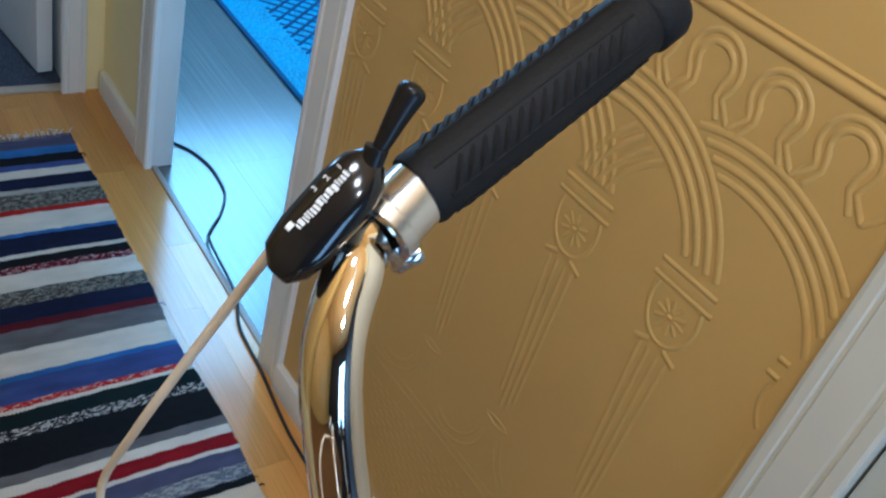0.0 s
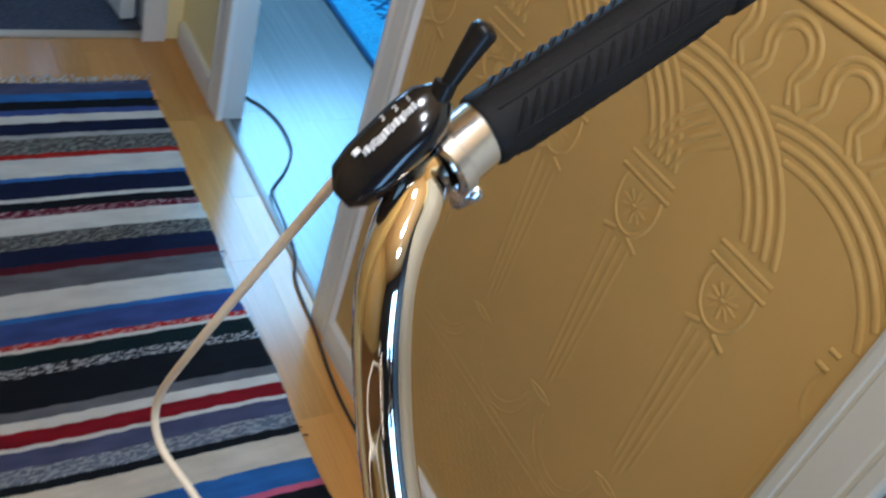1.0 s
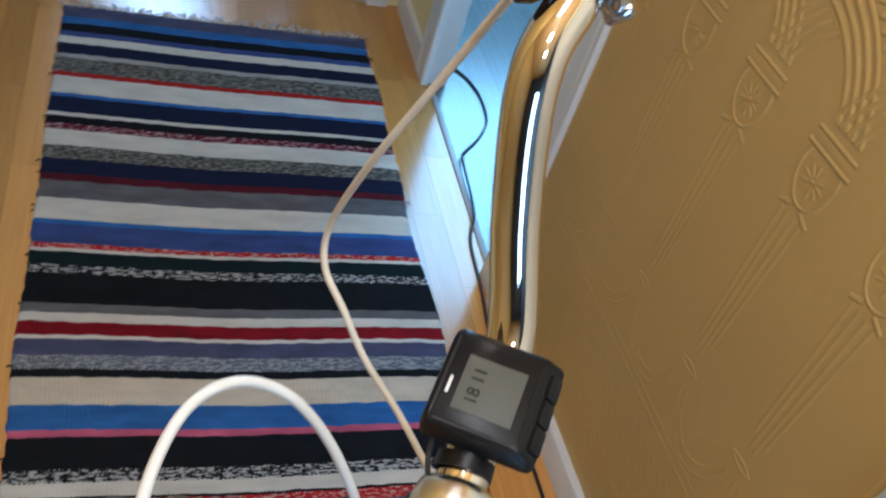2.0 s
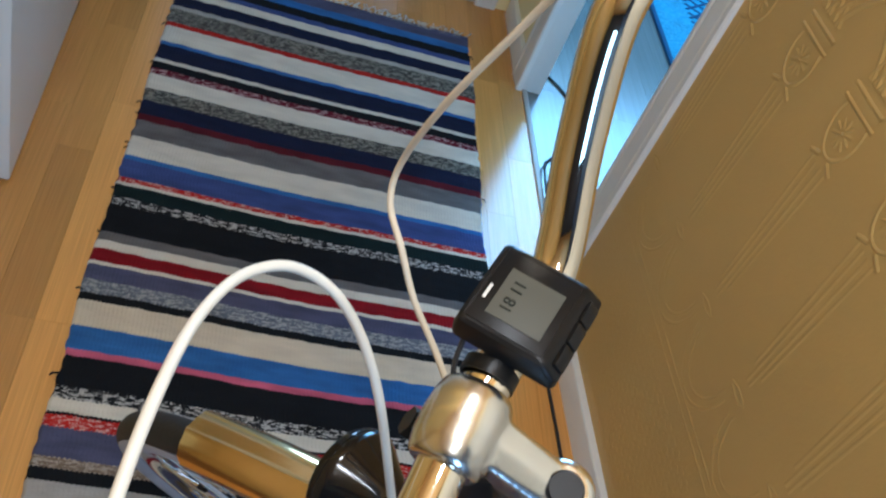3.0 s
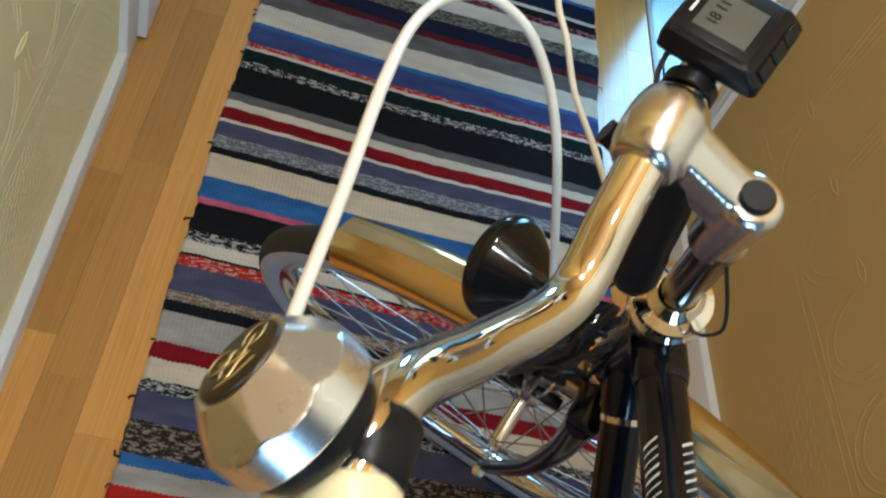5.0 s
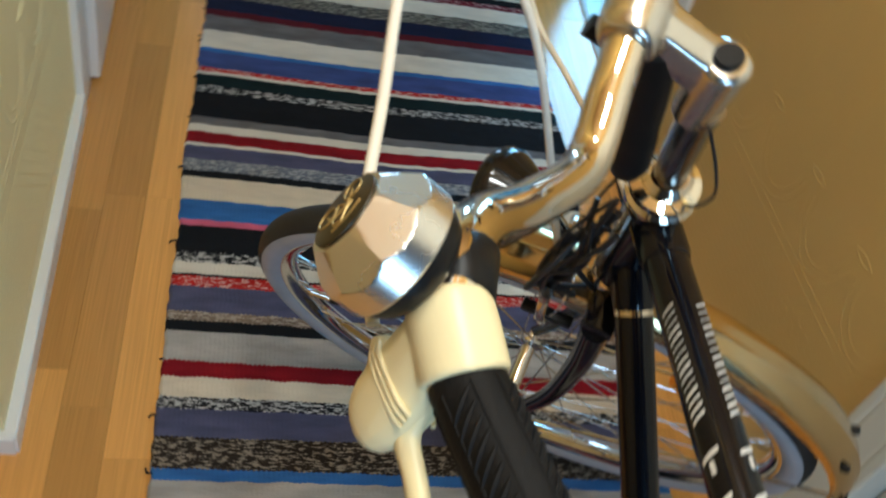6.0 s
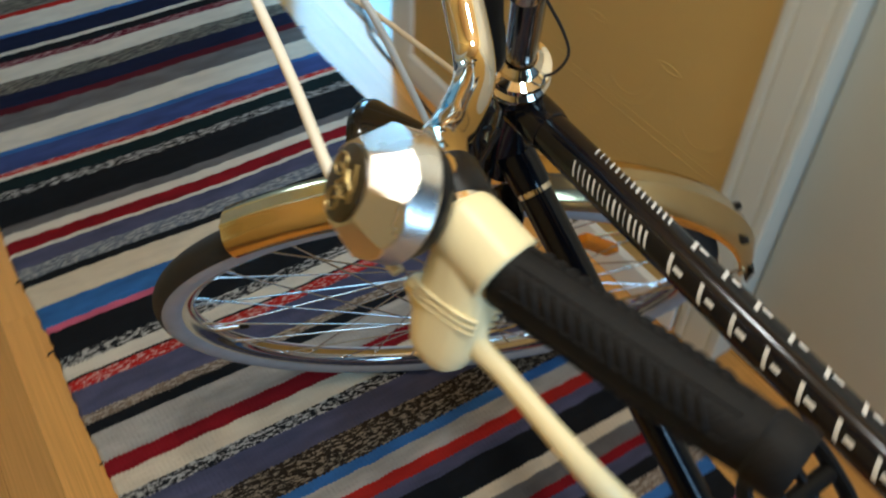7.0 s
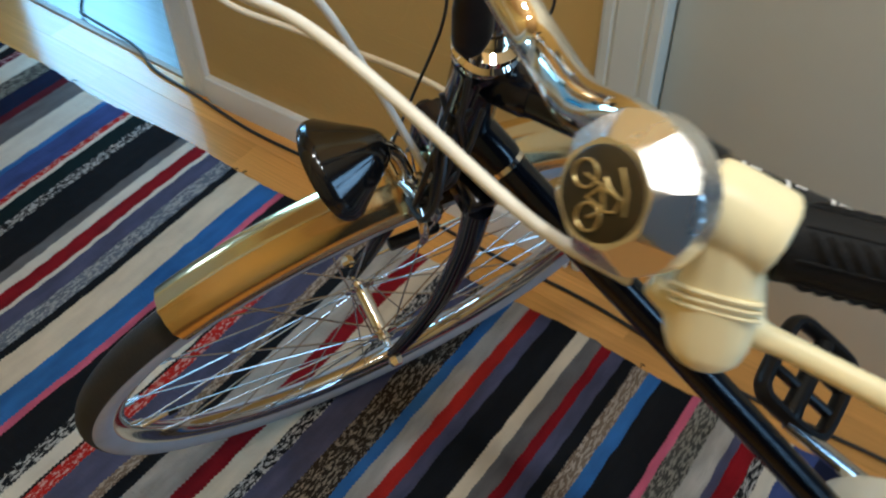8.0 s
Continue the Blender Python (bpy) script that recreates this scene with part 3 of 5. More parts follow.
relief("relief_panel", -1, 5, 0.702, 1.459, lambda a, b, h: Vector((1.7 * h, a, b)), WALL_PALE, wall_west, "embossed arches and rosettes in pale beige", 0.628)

# neither long wall is quite square to the rug and the hall's ends
EAST = Matrix.Translation((1.042, 1.46, 0)) @ pose(0, 0, 0, 0, 0, 2.4) @ Matrix.Translation((-XW, -1.46, 0))
for ob in (wall_east, east_near, east_over, east_board, near_board, shut):
    ob.matrix_basis = EAST @ ob.matrix_basis
SKEW = Matrix.Translation((-0.010, 0.70, 0)) @ pose(0, 0, 0, 0, 0, 1.7) @ Matrix.Translation((0, -0.70, 0))
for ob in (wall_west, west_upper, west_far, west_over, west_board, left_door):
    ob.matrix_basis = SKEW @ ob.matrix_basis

# ---------------- the bicycle ----------------
# steering axes at the top of the stem: right, forward, up
SO = Vector((0.502, 0.385, 0.976))
SR = Vector((0.387, 0.833, 0.3956)).normalized()
SU = Vector((-0.1655, -0.358, 0.917))
SU = (SU - SR * SU.dot(SR)).normalized()
SF = SU.cross(SR)
STEER = Matrix(((SR.x, SF.x, SU.x, SO.x), (SR.y, SF.y, SU.y, SO.y), (SR.z, SF.z, SU.z, SO.z), (0, 0, 0, 1)))
AX = 0.0
QM = STEER @ pose(0, 0, 0, -4.0, 0, 0)   # axis of quill, headset and head tube
HUB = Vector((0.004, 0.006, -0.711))

bike = thing("bicycle", (0.62, 0.1, 0), "black and chrome city bicycle with its front wheel turned", "bicycle")


def S(r, f, u):
    return STEER @ Vector((r, f, u))


# frame
HEAD_TOP, HEAD_LOW = QM @ Vector((0, 0, -0.152)), QM @ Vector((0, 0, -0.298))
BB = Vector((0.636, 0.027, 0.339))
SEAT = Vector((0.553, -0.145, 0.785))
TOP_A, TOP_B = QM @ Vector((0, 0, -0.186)), SEAT
DOWN_A, DOWN_B = QM @ Vector((0, 0, -0.258)), BB
REAR = Vector((0.668, -0.435, 0.343))

part("head_tube", lathe([(0.0, 0), (0.0210, 0), (0.0222, 0.006), (0.0200, 0.014), (0.0200, 0.124), (0.0222, 0.132), (0.0210, 0.138), (0, 0.138)], 28, m=along(HEAD_LOW, HEAD_TOP)), BLACK_PAINT, bike)
top_tube = part("top_tube", tube([TOP_A, TOP_B], 0.0152, 24), BLACK_PAINT, bike)
down_tube = part("down_tube", tube([DOWN_A, DOWN_B], 0.0146, 24), BLACK_PAINT, bike)
part("seat_tube", tube([BB, SEAT + (SEAT - BB) * 0.05], 0.0145, 20), BLACK_PAINT, bike)
part("seat_post", tube([SEAT, SEAT + (SEAT - BB) * 0.22], 0.0128, 16), STEEL, bike)
part("bottom_bracket", lathe([(0, -0.035), (0.02, -0.035), (0.022, -0.03), (0.022, 0.03), (0.02, 0.035), (0, 0.035)], 24, m=along(BB, BB + Vector((0.981, 0.034, 0.19)))), BLACK_PAINT, bike)
FRAME_M = Vector((0.981, 0.034, 0.19)).normalized()
for side in (-1, 1):
    part("chain_stay", tube([BB + FRAME_M * side * 0.03, REAR + FRAME_M * side * 0.062], 0.0085, 12), BLACK_PAINT, bike)
    part("seat_stay", tube([SEAT + FRAME_M * side * 0.012, REAR + FRAME_M * side * 0.062], 0.0075, 12), BLACK_PAINT, bike)

# saddle on its post
sp = SEAT + (SEAT - BB) * 0.23
sb = bmesh.new()
bmesh.ops.create_uvsphere(sb, u_segments=28, v_segments=14, radius=1)
for v in sb.verts:
    taper = 0.35 + 0.65 * (0.5 - 0.5 * v.co.y) ** 0.9
    v.co = Vector((v.co.x * 0.085 * taper, v.co.y * 0.13, v.co.z * (0.035 if v.co.z < 0 else 0.026)))
bmesh.ops.transform(sb, matrix=Matrix.Translation(sp + Vector((0, 0.0, 0.02))), verts=sb.verts)
part("saddle", sb, BLACK_PLASTIC, bike)

for a, b, r in ((TOP_A, TOP_B, 0.0152), (DOWN_A, DOWN_B, 0.0146)):
    part("lug", lathe([(r, 0.0), (r + 0.0023, 0.0), (r + 0.0021, 0.040), (r + 0.0006, 0.046), (r, 0.046)], 24, m=along(a, b)), BLACK_PAINT, bike)

# two chrome bands on the down tube
dd = (DOWN_B - DOWN_A).normalized()
for q in (0.0365, 0.0470):
    part("tube_band", lathe([(0.0145, -0.0030), (0.0154, -0.0024), (0.0154, 0.0024), (0.0145, 0.0030)], 28, m=along(DOWN_A + dd * q, DOWN_B)), CHROME, down_tube, "narrow chrome band")


# bars that stand in for the maker's lettering on the top tube
def lettering(parent, first, last, turn, count, high, gap=0.3, lean=0.0025):
    d = (TOP_B - TOP_A).normalized()
    xd = Vector(turn)
    xd = (xd - d * xd.dot(d)).normalized()
    yd = d.cross(xd)
    m0 = Matrix(((xd.x, yd.x, d.x, TOP_A.x), (xd.y, yd.y, d.y, TOP_A.y), (xd.z, yd.z, d.z, TOP_A.z), (0, 0, 0, 1)))
    pitch = (last - first) / count
    rnd = random.Random(count)
    for k in range(count):
        z = first + pitch * (k + 0.5)
        w = pitch * (1 - gap) * rnd.choice((0.25, 0.45, 0.65, 0.5))
        b = bmesh.new()
        grid = []
        half = high / 0.0155 / 2
        for i in range(5):
            a = -half + 2 * half * i / 4
            grid.append([b.verts.new((0.01555 * math.cos(a), 0.01555 * math.sin(a), z + lean * a / half + s * w / 2)) for s in (-1, 1)])
        for r0, r1 in zip(grid, grid[1:]):
            b.faces.new((r0[0], r0[1], r1[1], r1[0]))
        bmesh.ops.recalc_face_normals(b, faces=b.faces)
        bmesh.ops.transform(b, matrix=m0, verts=b.verts)
        part("decal_bar", b, MARK_WHITE, parent)


for turn in LETTER_DIRS:
    lettering(top_tube, 0.086, 0.166, turn, 15, 0.0100, 0.35)
    for k in range(8):
        q = 0.182 + 0.0275 * k
        lettering(top_tube, q, q + 0.010, turn, 1, 0.0125, 0.30)
        lettering(top_tube, q + (0.006 if k % 2 else 0.004), q + 0.021, turn, 1, 0.0034, 0.0, 0.0)

# headset
part("headset_cup", lathe([(0.012, -0.004), (0.0215, -0.004), (0.0240, 0.0), (0.0240, 0.006), (0.0205, 0.009), (0.0205, 0.012), (0.0230, 0.013), (0.0230, 0.019), (0.0165, 0.021), (0.0165, 0.026), (0.0125, 0.030), (0.0118, 0.030)], 36, m=QM @ Matrix.Translation((0, 0, -0.158))), CHROME, bike, "bright chrome headset cup")
part("headset_cup", lathe([(0.016, 0.0), (0.0225, 0.0), (0.0225, 0.008), (0.0195, 0.014), (0.016, 0.014)], 36, m=QM @ Matrix.Translation((0, 0, -0.311))), CHROME, bike, "bright chrome headset cup")

# stem
CL = Vector((0.0, 0.050, 0.006))
# the quill's darkness is a reflection painted as base colour
part("stem_quill", lathe([(0, 0), (0.0112, 0), (0.0112, 0.09), (0.0125, 0.098), (0.0125, 0.10), (0, 0.10)], 28, m=QM @ Matrix.Translation((0, 0, -0.145))), DARK_REFLECTION_STEEL, bike, "chrome stem quill, a dark reflection put into its colour")
sb = bmesh.new()
for c, r, hh in ((Vector((0, AX, -0.006)), 0.0144, 0.012), (Vector((0, AX, -0.050)), 0.0132, 0.006)):
    for k in range(24):
        a = 2 * math.pi * k / 24
        for z in (-hh / 2, hh / 2):
            sb.verts.new((c.x + r * math.cos(a), c.y + r * math.sin(a), c.z + z))
        sb.verts.new((c.x + 0.78 * r * math.cos(a), c.y + 0.78 * r * math.sin(a), c.z + hh / 2 + 0.0028))
bmesh.ops.convex_hull(sb, input=sb.verts)
body = bmesh.new()
for c, r, hh in ((Vector((0, AX + 0.004, -0.006)), 0.0116, 0.008), (Vector((0, AX + 0.004, -0.022)), 0.0102, 0.006)):
    for k in range(24):
        a = 2 * math.pi * k / 24
        for z in (-hh / 2, hh / 2):
            body.verts.new((c.x + r * math.cos(a), c.y + r * math.sin(a), c.z + z))
for x, r in ((-0.0112, 0.0116), (0.0, 0.0136), (0.0112, 0.0116)):
    for k in range(24):
        a = 2 * math.pi * k / 24
        body.verts.new((CL.x + x, CL.y - 0.006 + r * math.cos(a), CL.z + r * math.sin(a)))
bmesh.ops.convex_hull(body, input=body.verts)
sb = merge(sb, body)
clampm = STEER @ Matrix.Translation(CL) @ pose(0, 0, 0, 0, 90, 0)
bmesh.ops.transform(sb, matrix=STEER, verts=sb.verts)
lathe([(0.0, -0.0190), (0.0140, -0.0190), (0.0162, -0.0165), (0.0178, -0.010), (0.0184, 0.0), (0.0178, 0.010), (0.0162, 0.0165), (0.0140, 0.0190), (0.0, 0.0190)], 36, bm=sb, m=clampm)
stem = part("stem", sb, ALLOY, bike, "polished alloy handlebar stem", sharp=50)
melt(stem, 0.0009, 26)
part("bolt_plug", lathe([(0, 0.0035), (0.0072, 0.0035), (0.0082, 0.002), (0.0082, -0.004), (0, -0.004)], 24, m=QM @ Matrix.Translation((0, 0, 0.0025))), BLACK_PLASTIC, stem, "black plug over the stem bolt")
part("clamp_bolt", lathe([(0, 0.006), (0.006, 0.006), (0.007, 0.004), (0.007, -0.01), (0, -0.01)], 6, m=STEER @ Matrix.Translation((-0.004, CL.y + 0.012, CL.z - 0.018)) @ pose(0, 0, 0, 110, 0, 0)), BLACK_PLASTIC, stem)

bk = tube(spline([(-0.006, 0.036, -0.006), (-0.009, 0.030, -0.030), (-0.013, 0.024, -0.075), (-0.018, 0.018, -0.118)], 6), [0.0125] * 12 + [0.0135] * 5 + [0.0115, 0.008], 16, m=STEER, flat=0.6)
part("cable_bracket", bk, BLACK_PLASTIC, stem, "black plastic bracket below the stem clamp")

# handlebar
half = BAR_POINTS
LEFT_POINTS = [(-r, f, u) for r, f, u in half[:-2]] + [(-0.2235, 0.0575, 0.0880), (-0.3047, -0.0237, 0.1150)]
bar_pts = LEFT_POINTS[::-1] + [(0.0, CL.y, CL.z)] + list(half)
curve = spline(bar_pts, 8)
part("handlebar", tube(curve, 0.0112, 28, m=STEER), CHROME, bike, "swept-back chrome handlebar")
GA, GB = Vector(half[-2]), Vector(half[-1])        # where a grip begins and ends, right side
GD = (GB - GA).normalized()
LGA, LGB = Vector(LEFT_POINTS[-2]), Vector(LEFT_POINTS[-1])


def grip(side):
    a, b = (GA + GD * 0.0115, GB) if side > 0 else (LGA, LGB)
    m = STEER @ along(a, b)
    length = (b - a).length + 0.006
    k0 = 0.985 if side > 0 else 0.945
    body = lathe([(0.0114, 0), (0.0145 * k0, 0.0), (0.0151 * k0, 0.002), (0.0147 * k0, 0.006), (0.0150 * k0, 0.05), (0.0146 * k0, length - 0.022), (0.0143 * k0, length - 0.016), (0.0160 * k0, length - 0.014), (0.0160 * k0, length - 0.003), (0.0145 * k0, length), (0.0, length)], 36, m=m)
    g = part("grip", body, RUBBER, bike, "black ribbed rubber grip")
    # slanted ribs in four rows, with a fine edge on each side of a row
    rib = mesh_of("rib", tube([(0.0149 * k0 * math.cos(0.72 * i / 4), 0.0149 * k0 * math.sin(0.72 * i / 4), 0.0090 * (i if side < 0 else 4 - i) / 4) for i in range(5)], [0.0006, 0.0011, 0.0014, 0.0011, 0.0006], 6), RUBBER)
    edge = mesh_of("rib_edge", tube([(0.0150 * k0, 0, 0.006), (0.0150 * k0, 0, length - 0.024)], 0.0005, 6), RUBBER)
    for a0 in (12, 100, 190, 278):
        for k in range(15):
            under(new("rib", rib), g).matrix_basis = m @ Matrix.Translation((0, 0, 0.008 + (length - 0.042) * k / 15)) @ pose(0, 0, 0, 0, 0, a0)
        for e in (-7, 41):
            under(new("rib_edge", edge), g).matrix_basis = m @ pose(0, 0, 0, 0, 0, a0 + e)
    return g


grip(1)
grip(-1)

# gear shifter on the right side
sx = (SHIFT_X * 0.68 + SHIFT_Y * 0.73).normalized()
sz = SHIFT_X.cross(SHIFT_Y).normalized()
sy = sz.cross(sx)
SHM = STEER @ Matrix(((sx.x, sy.x, sz.x, SHIFT_AT[0]), (sx.y, sy.y, sz.y, SHIFT_AT[1]), (sx.z, sy.z, sz.z, SHIFT_AT[2]), (0, 0, 0, 1)))
sh = bmesh.new()
for x, y0, ry, rz in ((-0.0265, -0.001, 0.0045, 0.0055), (-0.021, 0.0, 0.0095, 0.0090), (-0.012, 0.0, 0.0112, 0.0100), (0.010, 0.0005, 0.0112, 0.0100), (0.019, 0.001, 0.0095, 0.0085), (0.0245, 0.0015, 0.0052, 0.0055)):
    for k in range(24):
        a = 2 * math.pi * k / 24
        ca, sa = math.cos(a), math.sin(a)
        sh.verts.new((x, y0 + ry * math.copysign(abs(ca) ** 0.7, ca), rz * math.copysign(abs(sa) ** 0.7, sa)))
bmesh.ops.convex_hull(sh, input=sh.verts)
bmesh.ops.transform(sh, matrix=SHM, verts=sh.verts)
shifter = part("gear_shifter", sh, GLOSS_BLACK, bike, "black gear shifter with white print", sharp=50)
lever_line = spline([(0.0215, 0.0005, 0.004), (0.030, 0.0022, 0.0055), (0.039, 0.0042, 0.007), (0.047, 0.0058, 0.008), (0.0520, 0.0067, 0.0085)], 6)
lever = tube(lever_line, [0.0026 + 0.0026 * min(1.0, max(0.0, (i - 3) / 16)) if i < 21 else 0.0052 * math.sqrt(max(0.05, 1 - ((i - 20) / 4.2) ** 2)) for i in range(25)], 18, m=SHM)
part("shift_lever", lever, BLACK_PLASTIC, shifter, "black shift lever with a drop-shaped knob")
part("lever_root", lathe([(0.0, -0.004), (0.0042, -0.004), (0.0042, 0.004), (0, 0.004)], 16, m=SHM @ Matrix.Translation((0.0245, 0.0015, 0.004)) @ pose(0, 0, 0, 0, 70, 20)), BLACK_PLASTIC, shifter)
rnd = random.Random(4)
x = -0.0095
while x < 0.0145:
    w = rnd.choice((0.0007, 0.0011, 0.0016))
    part("print_bar", box((x, 0.0020 + rnd.choice((0, 0.0005)), 0.0095), (x + w, 0.0047 + rnd.choice((0, 0.0004)), 0.0103), 0.0001, m=SHM), MARK_WHITE, shifter)
    x += w + 0.0005
part("print_bar", box((-0.0125, 0.0048, 0.0090), (-0.0095, 0.0070, 0.0098), 0.0003, m=SHM), MARK_WHITE, shifter)


def text_on(name, body_text, size, m, material, parent):
    cu = bpy.data.curves.new(name, "FONT")
    cu.body, cu.size, cu.extrude, cu.align_x, cu.align_y = body_text, size, 0.0001, "CENTER", "CENTER"
    cu.materials.append(material)
    ob = new(name, cu)
    ob.matrix_basis = m
    return under(ob, parent)


for i, d in enumerate("321"):
    text_on("gear_number", d, 0.0036, SHM @ Matrix.Translation((0.0035 + 0.0055 * i, 0.0083 - 0.0006 * i, 0.0090)) @ pose(0, 0, 0, -30, 0, 0), MARK_WHITE, shifter)
# sleeve and clamp of the shifter round the bar, with a thumb screw below
ca, cb = Vector((0.2155, 0.0648, 0.0937)), GA + GD * 0.0118
ln = (cb - ca).length
part("shifter_clamp", lathe([(0.0113, 0.0), (0.0136, 0.0), (0.0145, 0.0010), (0.0145, 0.0062), (0.0132, 0.0072), (0.0130, ln), (0.0113, ln)], 36, m=STEER @ along(ca, cb)), ALLOY, shifter, "chrome sleeve of the shifter clamp")
part("clamp_screw", lathe([(0, -0.0065), (0.0036, -0.0065), (0.0048, -0.005), (0.0048, 0.004), (0.0036, 0.0062), (0, 0.0066)], 18, m=STEER @ Matrix.Translation((0.2120, 0.0520, 0.0860)) @ pose(0, 0, 0, 50, 25, 0)), ALLOY, shifter)
part("clamp_ear", tube([(0.2165, 0.0600, 0.0900), (0.2120, 0.0520, 0.0860)], [0.0070, 0.0056], 12, m=STEER), ALLOY, shifter)

# cycle computer on a holder beside the stem
COMP_X.normalize()
cz = COMP_X.cross(COMP_Y).normalized()
cy = cz.cross(COMP_X)
COMP_POSE = Matrix(((COMP_X.x, cy.x, cz.x, COMP_AT[0]), (COMP_X.y, cy.y, cz.y, COMP_AT[1]), (COMP_X.z, cy.z, cz.z, COMP_AT[2]), (0, 0, 0, 1)))
CM = STEER @ COMP_POSE
cc = bmesh.new()
# outline rings from the top face down to the back: x from, x to, half width low, half width high, height
for x0, x1, y0, y1, z, r in ((-0.0202, 0.0190, -0.0208, 0.0222, 0.0, 0.0035), (-0.0216, 0.0212, -0.0224, 0.0240, -0.0012, 0.0035), (-0.0224, 0.0270, -0.0234, 0.0252, -0.0062, 0.0035), (-0.0222, 0.0272, -0.0234, 0.0250, -0.0120, 0.0035), (-0.0180, 0.0232, -0.0195, 0.0200, -0.0165, 0.005)):
    for sx_, sy_ in ((0, 0), (1, 0), (1, 1), (0, 1)):
        for k in range(5):
            a = math.radians(22.5 * k + 90 * (2 + (0, 1, 2, 3)[(sx_ + 2 * sy_) if sy_ == 0 else (3 - sx_)]))
            cc.verts.new(((x1 - r if sx_ else x0 + r) + r * math.cos(a), (y1 - r if sy_ else y0 + r) + r * math.sin(a), z))
bmesh.ops.convex_hull(cc, input=cc.verts)
bmesh.ops.transform(cc, matrix=CM, verts=cc.verts)
computer = part("cycle_computer", cc, BLACK_PLASTIC, bike, "black cycle computer with a grey display", sharp=30)
part("screen_bezel", box((-0.0188, -0.0194, -0.0003), (0.0172, 0.0206, 0.0004), 0.0003, m=CM), BLACK_PLASTIC, computer)
part("display", box((-0.0128, -0.0138, 0.0002), (0.0130, 0.0124, 0.0008), 0.0002, m=CM), LCD, computer, "grey liquid-crystal display")
slope = CM @ Matrix.Translation((0.0246, 0.0, -0.0038)) @ pose(0, 0, 0, 0, 45, 0)
for y0 in (-0.0185, -0.0060, 0.0065):
    part("button", box((-0.0034, y0, -0.0022), (0.0034, y0 + 0.0118, 0.0014), 0.0010, m=slope), BLACK_PLASTIC, computer)
part("logo_bar", box((-0.0172, -0.0080, 0.0004), (-0.0158, 0.0000, 0.0006), 0.0002, m=CM), MARK_WHITE, computer)
text_on("display_number", "18 11", 0.0078, CM @ Matrix.Translation((-0.0058, -0.0010, 0.0012)) @ pose(0, 0, 0, 0, 0, DIGIT_TURN), DIGIT, computer)
hold = bmesh.new()
tube([COMP_POSE @ Vector((0.004, -0.010, -0.016)), Vector((COMP_FOOT, CL.y, CL.z + 0.006))], [0.0058, 0.0042], 16, bm=hold)
bmesh.ops.transform(hold, matrix=STEER, verts=hold.verts)
lathe([(0.0113, -0.0034), (0.0126, -0.0034), (0.0126, 0.0034), (0.0113, 0.0034)], 24, bm=hold, m=STEER @ Matrix.Translation((COMP_FOOT, CL.y, CL.z)) @ pose(0, 0, 0, 0, 90, 0))
part("computer_holder", hold, BLACK_PLASTIC, computer)
wire = spline([COMP_POSE @ Vector((-0.016, -0.018, -0.012)), (0.025, 0.066, 0.012), (0.018, 0.064, 0.012), (0.013, 0.060, 0.004), (0.012, 0.066, -0.02), (0.014, 0.035, -0.06), (0.018, 0.020, -0.10), (0.024, 0.010, -0.16), (0.022, 0.020, -0.24), (0.03, 0.02, -0.33)], 8)
part("sensor_wire", tube(wire, 0.0012, 8, m=STEER), CORD, computer)
part("sensor_wire", tube(spline([(-0.01, AX - 0.012, -0.05), (-0.016, AX - 0.026, -0.075), (-0.018, AX - 0.034, -0.10), (-0.016, AX - 0.030, -0.125), (-0.008, AX - 0.022, -0.145)], 8), 0.0011, 8, m=STEER), CORD, computer)

# bell
BELL_AXIS = Vector(BELL_DIR).normalized()
BELL_TOP = Vector(BELL_AT)
bm_ = along(BELL_TOP - BELL_AXIS * 0.031, BELL_TOP, -1) @ Matrix.Scale(1.03, 4)
bb = bmesh.new()
rows_b = []
for h in [0.0045, 0.0053] + [0.0120 + 0.0170 * q / 24 for q in range(25)]:
    ring = []
    for k in range(120):
        a = 2 * math.pi * k / 120
        w = ((a - radians(33)) % (math.pi / 4)) - math.pi / 8
        flat_r = (0.0160 + (0.0290 - h) * 0.70) / math.cos(w)
        rr = min(0.0258 - (0.0006 if h < 0.0050 else 0.0), flat_r, 0.0167 + (0.0290 - h) * 0.86)
        ring.append(bb.verts.new((rr * math.cos(a), rr * math.sin(a), h)))
    rows_b.append(ring)
for r0, r1 in zip(rows_b, rows_b[1:]):
    for k in range(120):
        bb.faces.new((r0[k], r0[(k + 1) % 120], r1[(k + 1) % 120], r1[k]))
bb.faces.new(rows_b[-1])
bb.faces.new(rows_b[0][::-1])
bmesh.ops.transform(bb, matrix=bm_, verts=bb.verts)
bell = part("bell", bb, SATIN, bike, "satin silver bell with a round dark badge", sharp=16)
part("badge", lathe([(0, 0.0304), (0.0138, 0.0304), (0.0147, 0.0299), (0.0147, 0.0290), (0, 0.0290)], 40, m=bm_), BRASS_DARK, bell, "dark round badge with a brass bicycle drawing")
# the badge drawing: two rings and a few strokes
art = bmesh.new()
zt = 0.0306
for cx, cy, r in ((-0.0055, -0.004, 0.0036), (0.0055, -0.004, 0.0036)):
    tube([(cx + r * math.cos(2 * math.pi * i / 24), cy + r * math.sin(2 * math.pi * i / 24), zt) for i in range(24)], 0.00038, 6, closed=True, bm=art)
